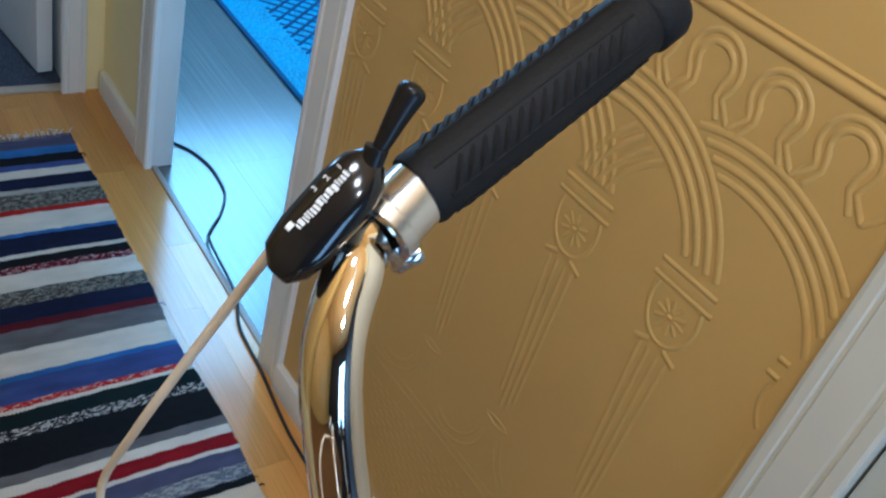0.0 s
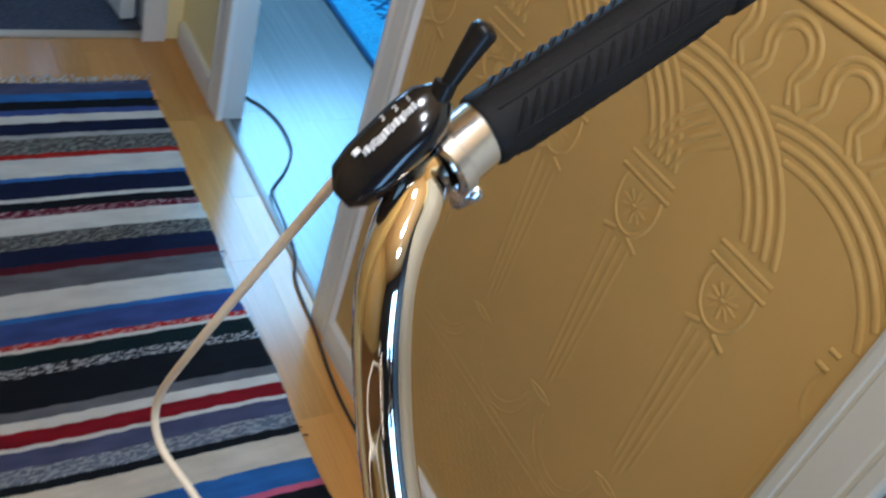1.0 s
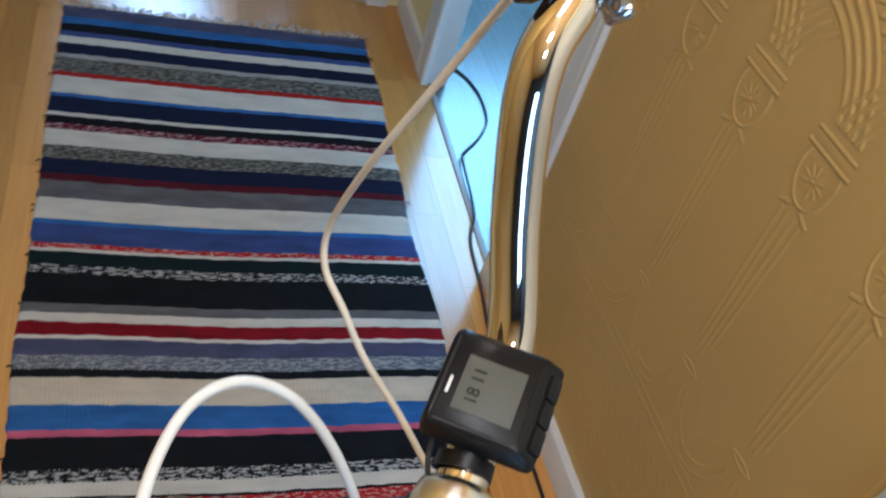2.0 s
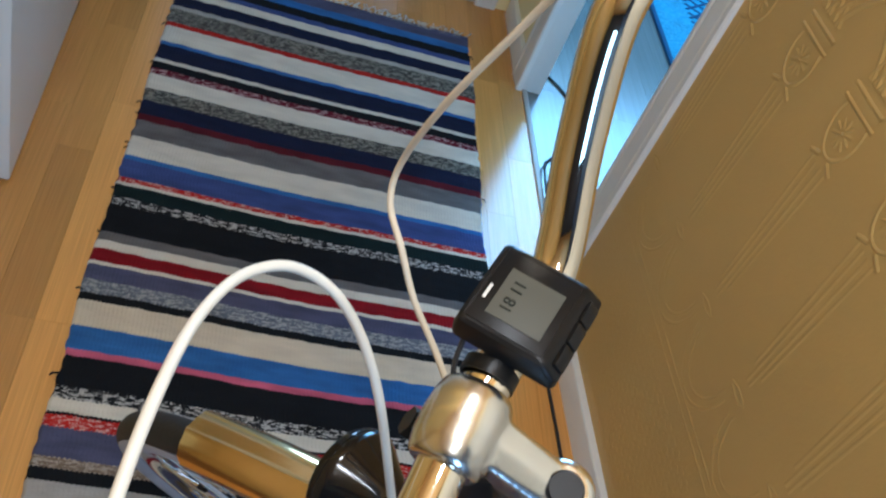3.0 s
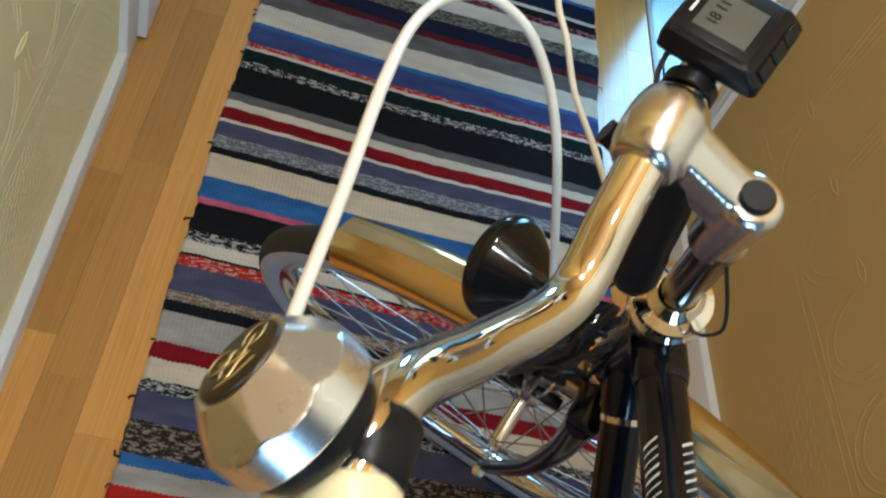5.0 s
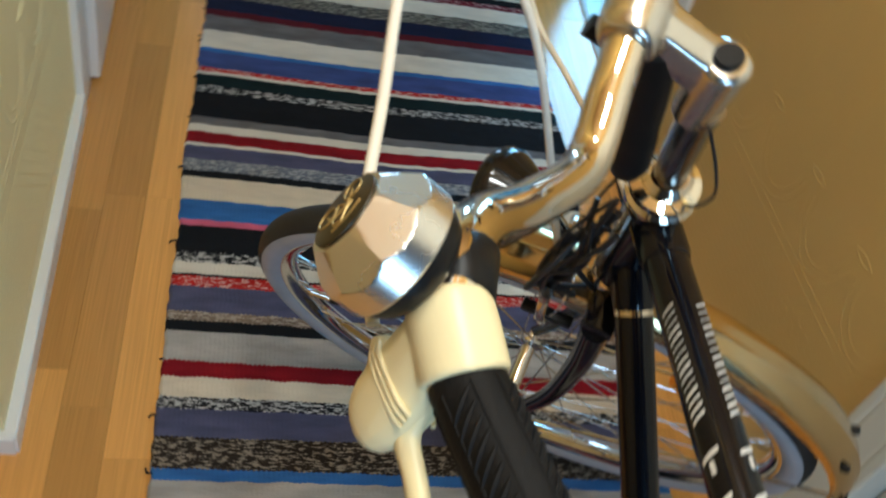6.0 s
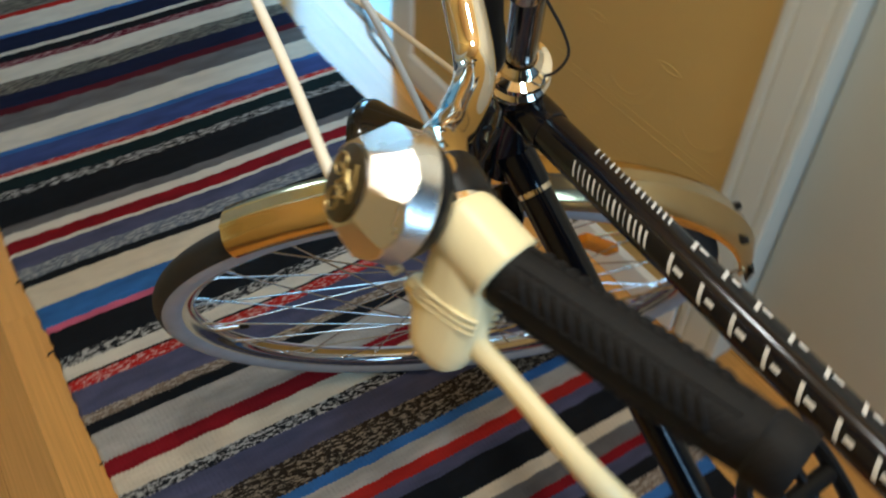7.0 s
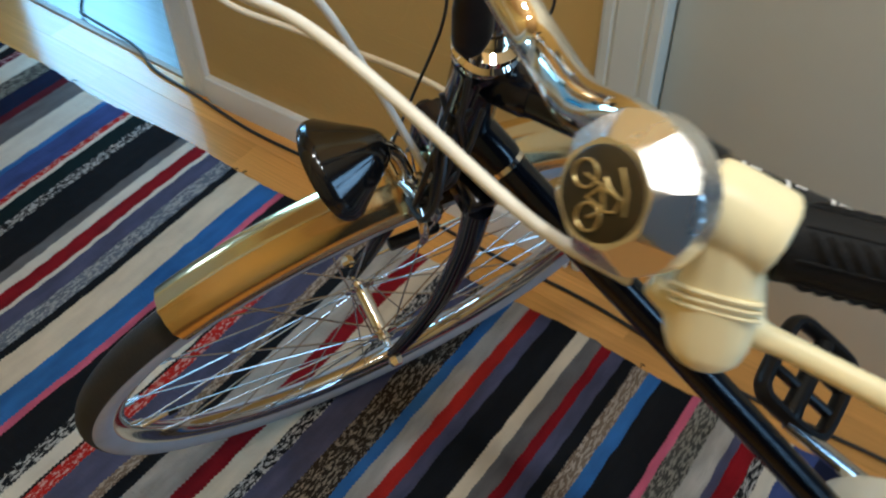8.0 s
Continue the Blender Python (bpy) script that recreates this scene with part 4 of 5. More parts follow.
for stroke in ([(-0.0055, -0.004), (-0.002, 0.001), (0.004, 0.0008), (0.0055, -0.004)], [(-0.002, 0.001), (0.0005, -0.004), (0.004, 0.0008)], [(-0.004, 0.002), (-0.001, 0.003), (0.002, 0.0062), (0.0048, 0.004), (0.0045, 0.001)],
               [(-0.006, 0.0068), (0.0, 0.0080), (0.006, 0.0066)], [(0.0005, 0.0045), (-0.0018, 0.0)]):
    tube([(x, y, zt) for x, y in stroke], 0.00042, 6, bm=art)
bmesh.ops.transform(art, matrix=bm_ @ pose(0, 0, 0, 0, 0, BADGE_TURN) @ Matrix.Diagonal((1.18, 1.18, 1, 1)), verts=art.verts)
part("badge_drawing", art, BRASS, bell)
part("bell_base", lathe([(0, -0.008), (0.014, -0.008), (0.0205, -0.004), (0.0232, 0.0010), (0.0232, 0.0050), (0, 0.0050)], 36, m=bm_), BLACK_PLASTIC, bell)
foot = BELL_TOP - BELL_AXIS * 0.040
part("bell_bracket", tube([foot + BELL_AXIS * 0.002, S(-BELL_ON[0], BELL_ON[1], BELL_ON[2])], [0.0115, 0.0125], 16), BLACK_PLASTIC, bell)

ring_a, ring_b = Vector((-0.1790, 0.0768, 0.0828)), Vector((-0.1985, 0.0718, 0.0900))
part("bell_clamp", lathe([(0.0113, 0.0), (0.0132, 0.0), (0.0140, 0.0012), (0.0140, 0.0205), (0.0132, 0.0217), (0.0113, 0.0217)], 28, m=STEER @ along(ring_a, ring_b)), BLACK_PLASTIC, bell)

# brake lever on the left side, cream plastic
ga, gb = LGA, LGB
gd = (gb - ga).normalized()
TIP = Vector(LEVER_TIP)
hb = bmesh.new()
neck = [Vector(curve[8]).lerp(Vector(curve[16]) + Vector((0.0, 0.003, -0.003)), q) for q in (0.0, 0.06, 0.3, 0.55, 0.75, 0.88, 0.96, 1.0)]
tube(neck, [0.0158] + [0.0164] * 3 + [0.0161, 0.0154, 0.0144, 0.0128], 36, bm=hb, m=STEER)
house = bmesh.new()
top_c = ga - gd * 0.016
drop = TIP - top_c
fw = (drop - gd * drop.dot(gd)).normalized()
nx = gd.cross(fw).normalized()
# a flat paddle with a rounded foot: along the drop, half width along the bar, half thickness
for t, wv, tv in ((0.0, 0.0150, 0.0150), (0.30, 0.0162, 0.0128), (0.60, 0.0164, 0.0108), (0.78, 0.0152, 0.0098), (0.90, 0.0126, 0.0086), (0.97, 0.0086, 0.0066), (1.01, 0.0040, 0.0040)):
    c = top_c + drop * t
    for k in range(20):
        a = 2 * math.pi * k / 20
        ca_, sa_ = math.cos(a), math.sin(a)
        house.verts.new(c + gd * wv * math.copysign(abs(ca_) ** 0.75, ca_) + nx * tv * math.copysign(abs(sa_) ** 0.75, sa_))
bmesh.ops.convex_hull(house, input=house.verts)
bmesh.ops.transform(house, matrix=STEER, verts=house.verts)
hb = merge(hb, house)
# barrel where the cable enters
barrel = top_c + drop * 0.58 - gd * 0.010
tube([barrel, barrel - gd * 0.013 - fw * 0.004], [0.0085, 0.0042], 16, bm=hb, m=STEER)
brake_lever = part("brake_lever", hb, CREAM, bike, "cream plastic brake lever", sharp=50)
melt(brake_lever, 0.0010, 6)
for side in (-1, 1):
    for k in range(3):
        c = top_c + drop * (0.40 + 0.060 * k)
        pts = [c + gd * 0.0154 * q + nx * side * (0.0123 - 0.0008 * k) * (1 - 0.25 * q ** 4) for q in (-1, -0.7, -0.3, 0, 0.3, 0.7, 1)]
        part("lever_rib", tube(spline(pts, 3), 0.0010, 8, m=STEER), CREAM, brake_lever)
blade = spline(LEVER_LINE, 9)
nb = len(blade)
part("lever_blade", tube(blade, [0.0066 - 0.0018 * min(1.0, i / 16) + 0.0016 * max(0.0, (i - 22) / 12) if i < nb - 3 else (0.0056, 0.0042, 0.0020)[i - nb + 3] for i in range(nb)], 18, m=STEER, flat=0.80, up=tuple(nx)), CREAM, brake_lever, "curved cream lever blade")

# cables
part("brake_cable", tube(spline(BRAKE_CABLE, 10), 0.0027, 12), CABLE_WHITE, bike, "white brake cable in a high loop")
part("shift_cable", tube(spline(SHIFT_CABLE, 10), 0.0024, 12), CABLE_CREAM, bike, "cream gear cable in a wide loop")

# thin black cables gathered in front of the head tube
for line in ([(-0.030, 0.012, -0.196), (-0.044, 0.026, -0.220), (-0.052, 0.034, -0.255), (-0.050, 0.030, -0.288)],
             [(-0.024, 0.018, -0.188), (-0.034, 0.034, -0.215), (-0.040, 0.040, -0.262), (-0.032, 0.034, -0.316)],
             [(-0.020, 0.014, -0.150), (-0.032, 0.018, -0.200), (-0.030, 0.014, -0.260), (-0.014, -0.010, -0.330)],
             [(-0.026, 0.022, -0.200), (-0.056, 0.038, -0.232), (-0.056, 0.044, -0.272), (-0.026, 0.036, -0.304)]):
    part("thin_cable", tube(spline(line, 8), 0.0024, 8, m=STEER), CORD, bike, "thin black cable")
# more of them, bunched and tangled
rnd = random.Random(12)
for k in range(9):
    bend = [(-0.022, 0.014, -0.178), (-0.036, 0.024, -0.212), (-0.046, 0.030, -0.250), (-0.036, 0.026, -0.296), (-0.018, 0.010, -0.326)]
    part("thin_cable", tube(spline([tuple(c + rnd.uniform(-0.011, 0.011) for c in p) for p in bend], 8), rnd.choice((0.0016, 0.0022, 0.0030)), 8, m=STEER), CORD, bike)

# fork
part("fork_crown", box((-0.052, -0.014, -0.340), (0.052, 0.014, -0.312), 0.006, m=QM), BLACK_PAINT, bike)
for s in (-1, 1):
    pts = spline([(s * 0.046, -0.022, -0.325), (s * 0.050, -0.028, -0.42), (s * 0.053, -0.026, -0.55), (s * 0.054, HUB.y - 0.016, -0.655), (s * 0.054, HUB.y - 0.001, HUB.z - 0.004)], 8)
    part("fork_blade", tube(pts, [0.0125 - 0.0055 * i / 32 for i in range(33)], 16, m=STEER), BLACK_PAINT, bike)


def wheel(name, m, label, parent=bike):
    """A spoked wheel about x through the origin of m."""
    turn_x = pose(0, 0, 0, 0, 90, 0)
    R, T = 0.326, 0.0195
    tread = [(R + T * 0.95 * math.cos(a) + 0.001, T * math.sin(a)) for a in (math.radians(x) for x in range(-62, 63, 8))]
    w = part(name, lathe(tread + [(R + 0.004, T * 0.7), (R + 0.004, -T * 0.7)], 120, m=m @ turn_x, closed=True), TYRE, parent, label)
    for s in (-1, 1):
        ring = [(R + T * 0.95 * math.cos(a), s * (T + 0.0008) * math.sin(a)) for a in (math.radians(x) for x in range(60, 142, 9))]
        part("sidewall", lathe(ring + [(R - 0.012, s * 0.010), (R + 0.002, s * 0.010)], 120, m=m @ turn_x, closed=True), SIDEWALL, w, "pale grey tyre sidewall")
    rim = [(R - 0.012, -0.0125), (R - 0.009, -0.0135), (R - 0.011, -0.0140), (R - 0.022, -0.0120), (R - 0.028, -0.006), (R - 0.029, 0.0), (R - 0.028, 0.006), (R - 0.022, 0.0120), (R - 0.011, 0.0140), (R - 0.009, 0.0135), (R - 0.012, 0.0125), (R - 0.017, 0.0)]
    part("rim", lathe(rim, 120, m=m @ turn_x, closed=True), RIM_STEEL, w, "chrome wheel rim")
    part("hub", lathe([(0, -0.052), (0.0045, -0.052), (0.0045, -0.040), (0.0075, -0.039), (0.0075, -0.034), (0.0185, -0.033), (0.0185, -0.030), (0.0085, -0.026), (0.0085, 0.026), (0.0185, 0.030), (0.0185, 0.033), (0.0075, 0.034), (0.0075, 0.039), (0.0045, 0.040), (0.0045, 0.052), (0, 0.052)], 28, m=m @ turn_x), STEEL, w)
    for s in (-1, 1):
        part("axle_nut", lathe([(0, 0.0), (0.0085, 0.0), (0.0085, 0.007), (0.006, 0.011), (0, 0.011)], 6, m=m @ Matrix.Translation((s * 0.062, 0, 0)) @ pose(0, 0, 0, 0, 90 * s, 0)), STEEL, w)
    # 36 crossed spokes share one mesh a side
    meshes = {}
    for s in (-1, 1):
        for lean in (-1, 1):
            a = math.radians(40) * lean
            b = tube([(s * 0.0315, 0.0165 * math.sin(a) , 0.0165 * math.cos(a)), (s * 0.004, 0, R - 0.026)], 0.0010, 6)
            tube([(s * 0.0048, 0.0, R - 0.042), (s * 0.004, 0, R - 0.026)], 0.0019, 6, bm=b)
            meshes[s, lean] = mesh_of("spoke", b, SPOKE)
    for k in range(36):
        s, lean = (-1, 1)[k % 2], (-1, 1)[(k // 2) % 2]
        ob = under(new("spoke", meshes[s, lean]), w)
        ob.matrix_basis = m @ pose(0, 0, 0, 10 * k + 5, 0, 0)
    return w


FW = STEER @ Matrix.Translation(HUB)
front_wheel = wheel("front_wheel", FW, "spoked front wheel with chrome rim and pale sidewalls")
part("valve", tube([(0.0, 0.0, -0.30), (0.0, 0.0, -0.262)], [0.003, 0.0024], 10, m=FW @ pose(0, 0, 0, VALVE_AT, 0, 0)), STEEL, front_wheel)
part("valve_cap", lathe([(0, 0), (0.0042, 0), (0.0038, 0.012), (0, 0.013)], 12, m=FW @ pose(0, 0, 0, VALVE_AT, 0, 0) @ Matrix.Translation((0, 0, -0.264))), BLACK_PLASTIC, front_wheel)
for a in REFLECTORS:
    part("spoke_reflector", box((-0.006, -0.034, -0.010), (0.006, 0.034, 0.010), 0.004, m=FW @ pose(0, 0, 0, a, 0, 0) @ Matrix.Translation((0, 0, 0.235))), AMBER, front_wheel, "amber spoke reflector")
rear_m = Matrix.Translation(REAR) @ Matrix(((FRAME_M.x, -0.034, -0.19, 0), (FRAME_M.y, 0.999, 0.0, 0), (FRAME_M.z, 0.0, 0.98, 0), (0, 0, 0, 1)))
rear_wheel = wheel("rear_wheel", rear_m, "spoked rear wheel with chrome rim")


# mudguard: a rolled chrome strip round the wheel
def mudguard(name, m, a0, a1, label, material, skirt=0.0, spread=0.0, parent=bike):
    R, b = 0.366 + 0.6 * skirt, bmesh.new()
    prof = [(-0.027, skirt - 0.020), (-0.0265, 0.6 * skirt - 0.014), (-0.022, -0.004), (-0.012, 0.001), (-0.004, 0.0025), (0.0, 0.0045), (0.004, 0.0025), (0.012, 0.001), (0.022, -0.004), (0.0265, 0.6 * skirt - 0.014), (0.027, skirt - 0.020)]
    rows = []
    steps = 48
    for i in range(steps + 1):
        a = math.radians(a0 + (a1 - a0) * i / steps)
        rows.append([b.verts.new((x, (R + spread * i / steps + h) * math.sin(a), (R + spread * i / steps + h) * math.cos(a))) for x, h in prof])
    for r0, r1 in zip(rows, rows[1:]):
        for k in range(len(prof) - 1):
            b.faces.new((r0[k], r0[k + 1], r1[k + 1], r1[k]))
    bmesh.ops.recalc_face_normals(b, faces=b.faces)
    bmesh.ops.solidify(b, geom=b.faces[:], thickness=0.0009)
    bmesh.ops.transform(b, matrix=m, verts=b.verts)
    g = part(name, b, material, parent, label)
    return g


front_guard = mudguard("front_mudguard", FW, 38.5, -75, "polished steel front mudguard", GUARD, 0.001, 0.017)
mudguard("rear_mudguard", rear_m, 20, -110, "dull grey steel rear mudguard", DULL_GUARD, 0.009)
part("mud_flap", box((-0.026, -0.0015, -0.030), (0.026, 0.0015, 0.012), 0.001, m=FW @ pose(0, 0, 0, 76, 0, 0) @ Matrix.Translation((0, -0.001, 0.382)) @ pose(0, 0, 0, -85, 0, 0)), BLACK_PLASTIC, front_guard, "small dark rubber flap")
for s in (-1, 1):
    part("stay_bolt", lathe([(0, -0.004), (0.0045, -0.004), (0.0052, 0.0), (0.0040, 0.004), (0, 0.005)], 10, m=FW @ pose(0, 0, 0, 57, 0, 0) @ Matrix.Translation((s * 0.020, 0, 0.3795))), BLACK_PLASTIC, front_guard)
    part("guard_stay", tube([(s * 0.060, 0.0, 0.0), (s * 0.030, -0.345, 0.132)], 0.0018, 8, m=FW), STEEL, front_guard)

# headlamp
LM = STEER @ LAMP_POSE
lamp = part("headlamp", lathe([(0.0, -0.042), (0.009, -0.041), (0.013, -0.038), (0.019, -0.030), (0.0285, -0.016), (0.0370, -0.004), (0.0402, 0.0), (0.0402, 0.004), (0.0385, 0.006), (0.0, 0.004)], 44, m=LM), GLOSS_BLACK, bike, "glossy black bowl headlamp")
part("lamp_rim", lathe([(0.0360, 0.003), (0.0406, 0.003), (0.0411, 0.006), (0.0398, 0.009), (0.0360, 0.009)], 44, m=LM, closed=True), GLOSS_BLACK, lamp)
part("lens", lathe([(0, 0.012), (0.02, 0.0105), (0.0360, 0.006), (0.0360, 0.004), (0, 0.004)], 40, m=LM), make_mat("lamp_glass", (0.72, 0.74, 0.74), 0.08, 0.0, 0.05, 40, bump=0.05), lamp, "clear ribbed lens")
part("lamp_bracket", tube(spline([LAMP_POSE @ Vector((0, 0, -0.036)), (0.004, 0.036, -0.280), (0.0, 0.022, -0.318)], 6), 0.006, 12, m=STEER), STEEL, lamp)

# side-pull brake on the crown
brake = part("front_brake", box((-0.010, 0.014, -0.338), (0.010, 0.026, -0.318), 0.004, m=STEER), STEEL, bike, "polished side-pull brake caliper")
for s in (-1, 1):
    pts = spline([(s * 0.004, 0.024, -0.325), (s * 0.030, 0.026, -0.320), (s * 0.046, 0.024, -0.345), (s * 0.040, 0.018, -0.385)], 6)
    part("brake_arm", tube(pts, [0.0055 - 0.002 * i / 18 for i in range(19)], 10, m=STEER, flat=0.7), STEEL, brake)
    part("brake_shoe", box((s * 0.026 - 0.005, -0.008, -0.402), (s * 0.026 + 0.005, 0.040, -0.390), 0.002, m=STEER), BLACK_PLASTIC, brake)
part("brake_arm", tube(spline([(-0.004, 0.026, -0.325), (-0.030, 0.028, -0.300), (-0.052, 0.028, -0.285)], 6), 0.005, 10, m=STEER, flat=0.7), STEEL, brake)
part("cable_anchor", lathe([(0, -0.007), (0.0045, -0.007), (0.0045, 0.007), (0, 0.007)], 10, m=STEER @ Matrix.Translation((-0.052, 0.028, -0.283))), STEEL, brake)
part("return_spring", tube(spline([(0.0, 0.012, -0.330), (0.025, 0.010, -0.312), (0.040, 0.012, -0.335), (0.036, 0.014, -0.370)], 6), 0.0011, 6, m=STEER), STEEL, brake)
part("return_spring", tube(spline([(0.0, 0.012, -0.330), (-0.025, 0.010, -0.312), (-0.040, 0.012, -0.335), (-0.036, 0.014, -0.370)], 6), 0.0011, 6, m=STEER), STEEL, brake)

# cranks and pedals
PED = Vector((0.726, 0.186, 0.443))
crank_r = BB + FRAME_M * 0.062
part("crank_arm", tube([crank_r, crank_r.lerp(PED - FRAME_M * 0.050, 1.0)], [0.0105, 0.0085], 12, flat=0.7), STEEL, bike)
ring_m = along(BB + FRAME_M * 0.045, BB + FRAME_M)
part("chain_ring", lathe([(0.012, -0.0015), (0.082, -0.0015), (0.084, 0.0), (0.082, 0.0015), (0.012, 0.0015)], 60, m=ring_m, closed=True), STEEL, bike)
part("chain_guard", lathe([(0.080, -0.014), (0.098, -0.014), (0.102, -0.006), (0.102, 0.010), (0.098, 0.014), (0.030, 0.014), (0.030, 0.012), (0.096, 0.012), (0.099, 0.006), (0.098, -0.011), (0.080, -0.011)], 60, m=ring_m, closed=True), make_mat("pale_guard", (0.74, 0.72, 0.60), 0.3, 0.0, 0.05, 20), bike, "pale chain guard")


def pedal(at, side, turn):
    m = Matrix.Translation(at) @ Matrix(((FRAME_M.x, -0.034, -0.19, 0), (FRAME_M.y, 0.999, 0.0, 0), (FRAME_M.z, 0.0, 0.98, 0), (0, 0, 0, 1))) @ pose(0, 0, 0, turn, 0, 0)
    p = part("pedal", lathe([(0.0055, -0.046), (0.0105, -0.046), (0.0115, -0.042), (0.0100, -0.030), (0.0100, 0.040), (0.0085, 0.046), (0.0, 0.046)], 20, m=m @ pose(0, 0, 0, 0, 90, 0)), BLACK_PLASTIC, bike, "black plastic pedal with an open rounded cage")
    loop = [(sx_ * x, sy_ * y, 0) for sx_, sy_, pts in ((1, 1, ((0.046, 0.022), (0.041, 0.036), (0.026, 0.041))), (-1, 1, ((0.026, 0.041), (0.041, 0.036), (0.046, 0.022))), (-1, -1, ((0.046, 0.022), (0.041, 0.036), (0.026, 0.041))), (1, -1, ((0.026, 0.041), (0.041, 0.036), (0.046, 0.022)))) for x, y in pts]
    part("cage", tube(spline(loop, 5, True), 0.0072, 10, True, m=m, up=(0, 0, 1), flat=1.5), BLACK_PLASTIC, p)
    for x in (-0.014, 0.014):
        part("pedal_rib", box((x - 0.004, -0.039, -0.007), (x + 0.004, 0.039, 0.007), 0.003, m=m), BLACK_PLASTIC, p)
    return p


pedal(PED, 1, PEDAL_TURN)
crank_l = BB - FRAME_M * 0.062
PED_L = crank_l - (PED - FRAME_M * 0.050 - crank_r) - FRAME_M * 0.050
part("crank_arm", tube([crank_l, PED_L + FRAME_M * 0.050], [0.0105, 0.0085], 12, flat=0.7), STEEL, bike)
pedal(PED_L, -1, 10)
part("kick_stand", tube([BB + Vector((-0.03, -0.07, -0.01)), Vector((0.44, -0.16, 0.014))], [0.008, 0.006], 12), STEEL, bike)

# ---------------- rag rug ----------------
RUG_FAR = 2.350
STRIPES = [
    ("slate", RUG_FAR), ("blue", 2.304), ("black", 2.276), ("indigo", 2.240), ("white", 2.222), ("navy", 2.192), ("lightgrey", 2.148), ("greymix", 2.134), ("brightred", 2.078), ("white", 2.063),
    ("blue", 1.999), ("navy", 1.986), ("white", 1.931), ("black", 1.919), ("maroondot", 1.892), ("white", 1.870), ("greymix", 1.821), ("navy", 1.779), ("maroon", 1.735), ("grey", 1.714),
    ("white", 1.660), ("blue", 1.605), ("indigo", 1.591), ("reddot", 1.541), ("white", 1.528), ("green", 1.517), ("salt", 1.485), ("black", 1.463), ("grey", 1.394), ("white", 1.370),
    ("red", 1.352), ("white", 1.322), ("slate", 1.311), ("palemix", 1.281), ("black", 1.248), ("cream", 1.233), ("blue", 1.179), ("pink", 1.132), ("black", 1.119), ("salt", 1.062),
    ("white", 1.038), ("black", 1.016), ("reddot", 1.009), ("slate", 0.988), ("tanmix", 0.938), ("black", 0.922), ("lightgrey", 0.901), ("red", 0.845), ("cream", 0.818), ("salt", 0.782),
    ("slate", 0.763), ("brownmix", 0.718), ("blue", 0.666), ("lightgrey", 0.648), ("brightred", 0.621), ("slate", 0.600), ("black", 0.578), ("cream", 0.533), ("grey", 0.512), ("red", 0.486),
    ("slate", 0.470), ("black", 0.447), ("tanmix", 0.425), ("blue", 0.403), ("black", 0.382), ("pink", 0.328), ("greymix", 0.316), ("lightgrey", 0.281), ("slate", 0.252), ("red", 0.239), ("salt", 0.213), ("white", 0.196), ("indigo", 0.176),
    ("navy", 0.140), ("grey", 0.090), ("white", 0.040), ("red", 0.0), ("slate", -0.03), ("black", -0.08), ("cream", -0.14), ("blue", -0.19), ("salt", -0.24), ("white", -0.28),
    ("navy", -0.33), ("grey", -0.40), ("white", -0.46), ("black", -0.52),
]
RUG_END = -0.60
rag_names = list(RAGS)
rug_m = [RAGS[k] for k in rag_names]
rx0, rx1 = 0.168, 0.912


def rug_edges(y):
    """The rug's two edges at y: it spreads a little towards the rider."""
    k = min(1.0, max(0.0, (1.36 - y) / 0.9))
    k = k * k * (3 - 2 * k)
    return rx0 + 0.012 * k, rx1 + 0.046 * k


ROW = 0.0042
ny = int((RUG_FAR - RUG_END) / (ROW / 2))
nx_ = 220
verts, faces, mats = [], [], []
for j in range(ny + 1):
    y = RUG_FAR - (RUG_FAR - RUG_END) * j / ny
    row = int(j / 2)
    e0, e1 = rug_edges(y)
    wl = 0.006 * noise.noise(Vector((y * 5.0, 0.0, 1.0))) + 0.0035 * noise.noise(Vector((y * 45.0, 3.0, 1.0)))
    wr = 0.010 * noise.noise(Vector((y * 4.0, 7.0, 1.0))) + 0.0035 * noise.noise(Vector((y * 45.0, 9.0, 1.0)))
    for i in range(nx_ + 1):
        u = i / nx_
        x = e0 + wl + (e1 + wr - e0 - wl) * u
        dy = 0.006 * noise.noise(Vector((x * 3.0, y * 2.0, 5.0))) + 0.0022 * noise.noise(Vector((x * 40.0, y * 30.0, 2.0))) + (0.0011 if i % 2 else -0.0011)
        z = 0.0062 + (0.0016 if (j % 2 == 0) else -0.0010) + 0.0012 * noise.noise(Vector((x * 60.0, y * 60.0, 4.0))) + (0.0003 if (i + row) % 2 else -0.0003) + 0.0012 * noise.noise(Vector((x * 5.0, y * 5.0, 8.0)))
        if i in (0, nx_):
            z = 0.0015
        verts.append((x, y + dy, z))
si = 0
for j in range(ny):
    y = RUG_FAR - (RUG_FAR - RUG_END) * (j + 0.5) / ny
    while si + 1 < len(STRIPES) and STRIPES[si + 1][1] > y:
        si += 1
    for i in range(nx_):
        a = j * (nx_ + 1) + i
        faces.append((a, a + nx_ + 1, a + nx_ + 2, a + 1))
        mats.append(rag_names.index(STRIPES[si][0]))
me = bpy.data.meshes.new("rag_rug")
me.from_pydata(verts, [], faces)
for m in rug_m:
    me.materials.append(m)
me.polygons.foreach_set("material_index", mats)
me.shade_smooth()
rug = tagged(new("rag_rug", me), "long striped rag rug in blue, red, white and black", "rug")
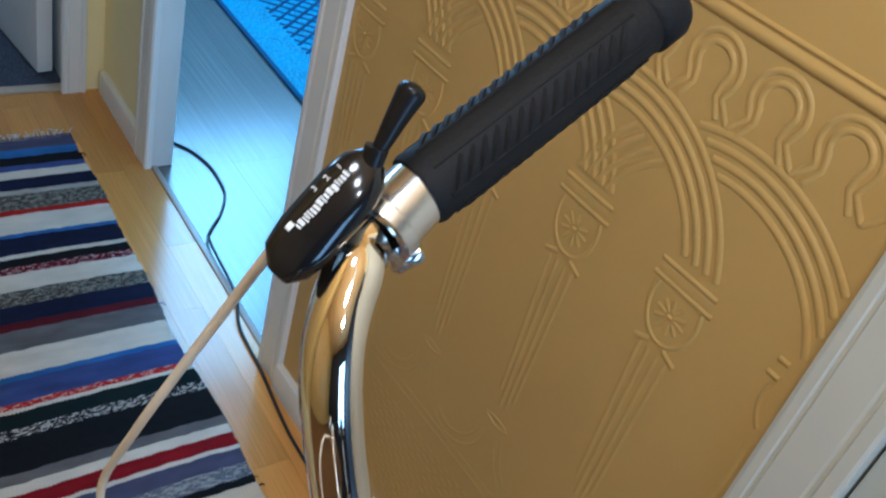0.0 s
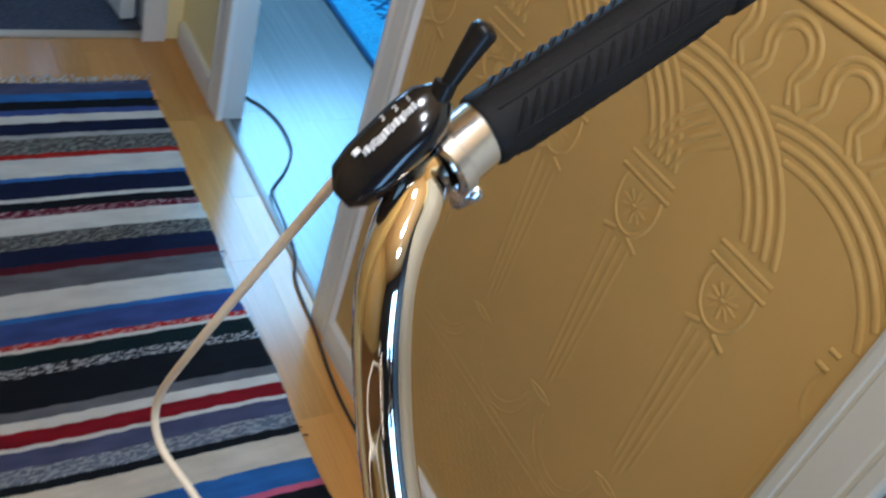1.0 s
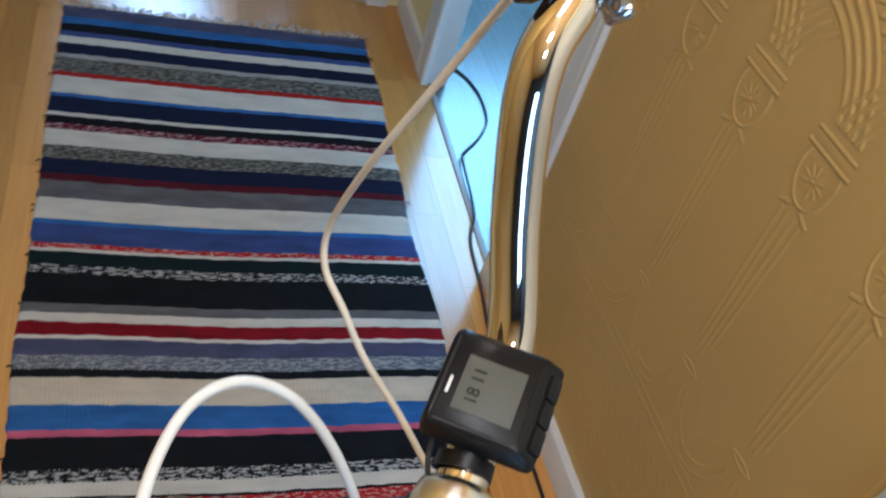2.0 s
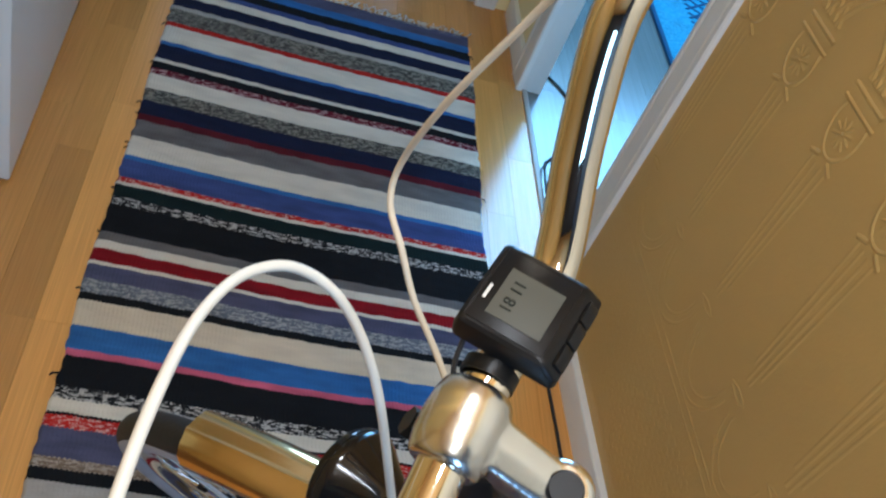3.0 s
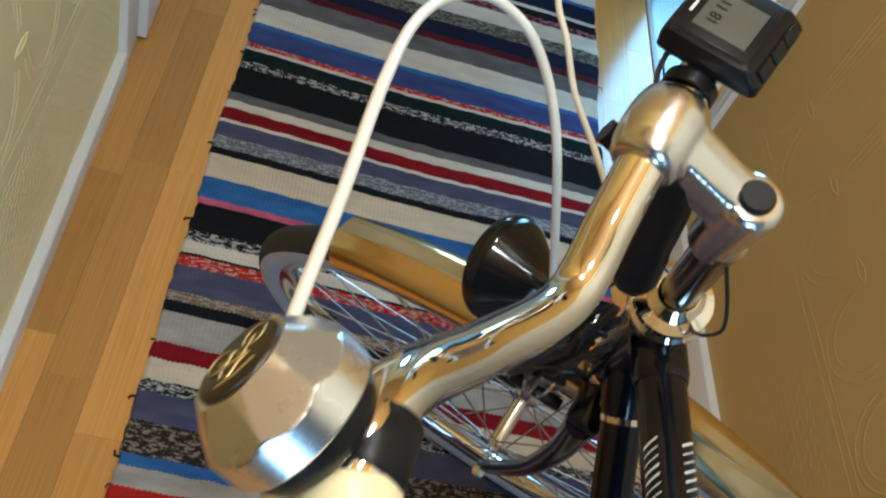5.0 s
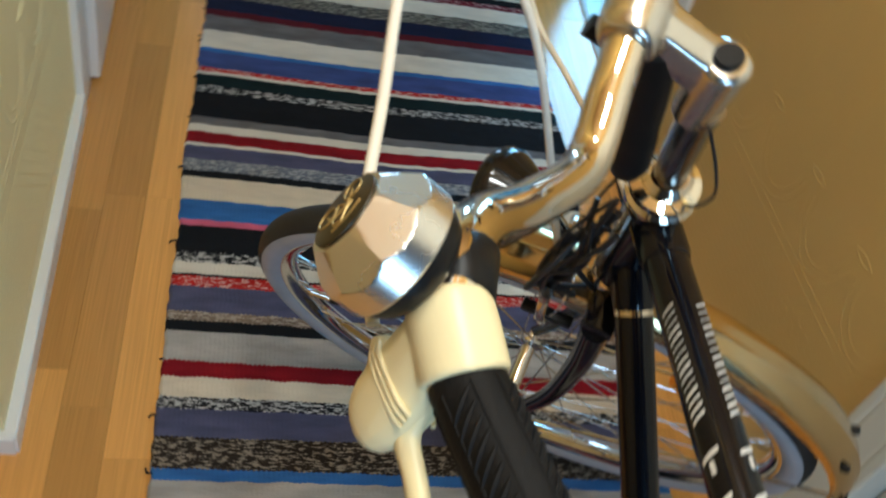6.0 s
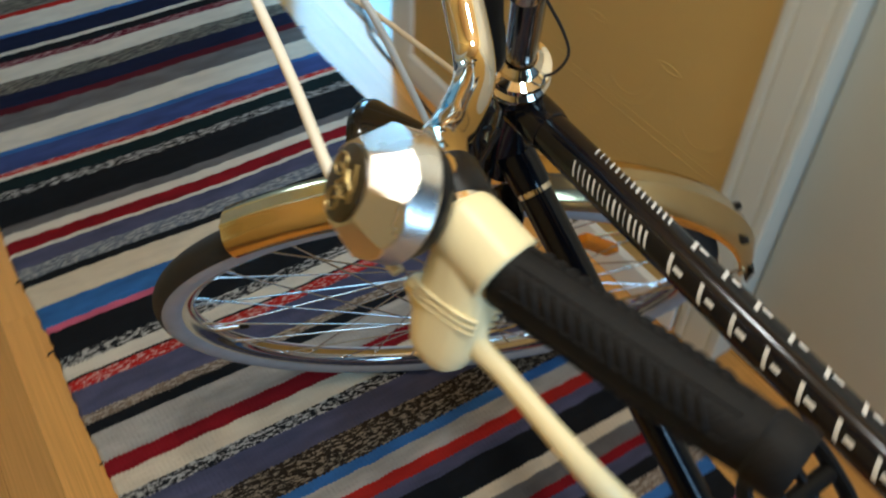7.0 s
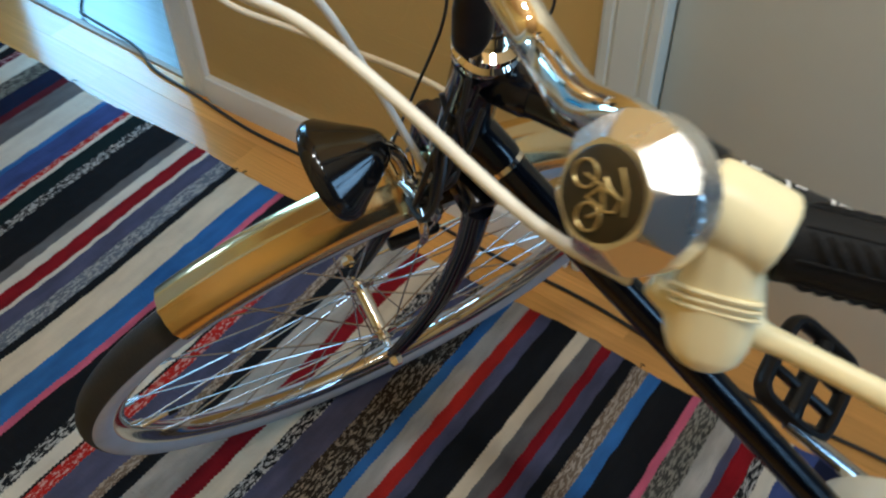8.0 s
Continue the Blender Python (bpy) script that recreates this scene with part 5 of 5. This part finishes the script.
# loose threads along the edges and the fringe at the end
rnd = random.Random(7)
fr = bmesh.new()
for k in range(150):
    x = rx0 + 0.006 + (rx1 - rx0 - 0.012) * k / 149
    l = rnd.uniform(0.014, 0.040)
    dx = rnd.uniform(-0.022, 0.022)
    tube([(x, RUG_FAR - 0.007, 0.005), (x + dx * 0.4, RUG_FAR + l * 0.5, 0.006), (x + dx, RUG_FAR + l, 0.002)], 0.0015, 5, bm=fr)
part("fringe", fr, FRINGE, rug, "knotted cotton fringe")
th = bmesh.new()
for k in range(30):
    y = rnd.uniform(0.2, 2.3)
    s = (-1, 1)[rnd.random() < 0.35]
    x = rug_edges(y)[s > 0]
    l = rnd.uniform(0.003, 0.010)
    tube([(x - s * 0.004, y, 0.004), (x + s * l * 0.6, y + rnd.uniform(-0.004, 0.004), 0.004), (x + s * l, y + rnd.uniform(-0.008, 0.008), 0.002)], rnd.uniform(0.0008, 0.0018), 5, bm=th)
tagged(part("loose_threads", th, RAGS["black"], rug, "dark loose threads along the edges"), "dark loose threads along the edges", kind="stuff")

# ---------------- blue rug in the side room ----------------
blue = part("blue_rug", box((1.56, 1.75, 0.0005), (2.75, 3.40, 0.009), 0.002), BLUE_PILE)
tagged(blue, "turquoise rug with a dark lattice pattern and border", "rug")
b = box((1.556, 1.746, 0.0), (1.572, 3.404, 0.0105), 0.002)
part("rug_border", b, BLUE_DARK, blue)
for k in range(34):
    for s in (-1, 1):
        y0 = 1.62 + 0.055 * k
        a, c = Vector((1.70, y0, 0.0098)), Vector((2.20, y0 + s * 0.42 + (0.0 if s > 0 else 0.42), 0.0098))
        if s < 0:
            a, c = Vector((1.70, y0 + 0.42, 0.0098)), Vector((2.20, y0, 0.0098))
        if min(a.y, c.y) > 1.76 and max(a.y, c.y) < 3.38:
            part("lattice_line", tube([a, c], 0.006, 6, flat=0.35), BLUE_DARK, blue)

# ---------------- black cord along the wall ----------------
cord = [(1.118, 2.62, 0.004), (1.114, 2.42, 0.004), (1.130, 2.295, 0.004), (1.170, 2.226, 0.004), (1.189, 2.15, 0.004), (1.186, 2.065, 0.004), (1.172, 2.02, 0.004), (1.137, 1.963, 0.004), (1.090, 1.907, 0.006), (1.074, 1.864, 0.013), (1.060, 1.69, 0.014), (1.034, 1.60, 0.005), (1.026, 1.475, 0.004), (1.010, 1.30, 0.004), (1.016, 1.119, 0.004), (1.020, 0.95, 0.004), (1.014, 0.75, 0.004), (1.018, 0.55, 0.004), (1.000, 0.30, 0.004), (1.012, 0.05, 0.004)]
tagged(part("power_cord", tube(spline(cord, 8), 0.0032, 10), CORD), "thin black power cord lying along the baseboard", "cord")

# ---------------- ceiling lamp ----------------
cl = thing("ceiling_lamp", (LAMP_X, LAMP_Y, HC), "ceiling lamp with three bulb holders on a white rail", "lamp")
part("rail", box((LAMP_X - 0.03, LAMP_Y - 0.34, HC - 0.035), (LAMP_X + 0.03, LAMP_Y + 0.34, HC - 0.001), 0.008), WHITE_PAINT, cl)
for q in BULBS:
    part("bulb_holder", lathe([(0, 0), (0.014, 0), (0.014, -0.44), (0.024, -0.455), (0.024, -0.515), (0, -0.515)], 24, m=Matrix.Translation((LAMP_X, LAMP_Y + q, HC - 0.034))), WHITE_PAINT, cl)

# ---------------- floors ----------------
floor = tagged(part("floor", box((XW + 0.012, -2.1, -0.06), (XW + 0.22, 0.9, -0.004), bm=box((-1.3, -2.1, -0.06), (XW + 0.012, 2.588, -0.004))), OAK_GAP), "warm oak parquet floor in strips", "floor", kind="structure")
room_floor = tagged(part("side_room_floor", box((XW + 0.013, 0.9, -0.06), (3.6, 3.6, -0.004)), OAK_GAP), "grey oak laminate floor of the side room", "floor", kind="structure")


def plank_mesh(material, bev=0.0012):
    b = box((-0.5, -0.5, -0.008), (0.5, 0.5, 0.0))
    return mesh_of("plank", b, material, smooth=False)


def lay(parent, material, x0, x1, y0, y1, width, lengths, seed):
    me = plank_mesh(material)
    rnd = random.Random(seed)
    n = round((x1 - x0) / width)
    w = (x1 - x0) / n
    for i in range(n):
        y = y0 - rnd.uniform(0.0, 0.4)
        while y < y1:
            l = rnd.choice(lengths)
            a, c = max(y, y0), min(y + l, y1)
            if c - a > 0.02:
                ob = under(new("plank", me), parent)
                ob.matrix_basis = Matrix.LocRotScale((x0 + w * (i + 0.5), (a + c) / 2, 0.0), None, (w - 0.0004, c - a - 0.0004, 1))
            y += l


lay(floor, OAK, -0.02, XW + 0.005, -0.9, 2.56, 0.0675, (0.32, 0.42, 0.5, 0.58), 3)
lay(floor, OAK, XW + 0.005, XW + 0.140, -0.9, 0.89, 0.0675, (0.42, 0.5, 0.58), 4)
lay(floor, OAK, -0.29, -0.02, -0.9, 0.72, 0.0675, (0.32, 0.42, 0.5, 0.58), 5)
lay(room_floor, LAMINATE, XW + 0.016, 3.5, 1.02, 3.5, 0.19, (1.2, 1.38), 9)
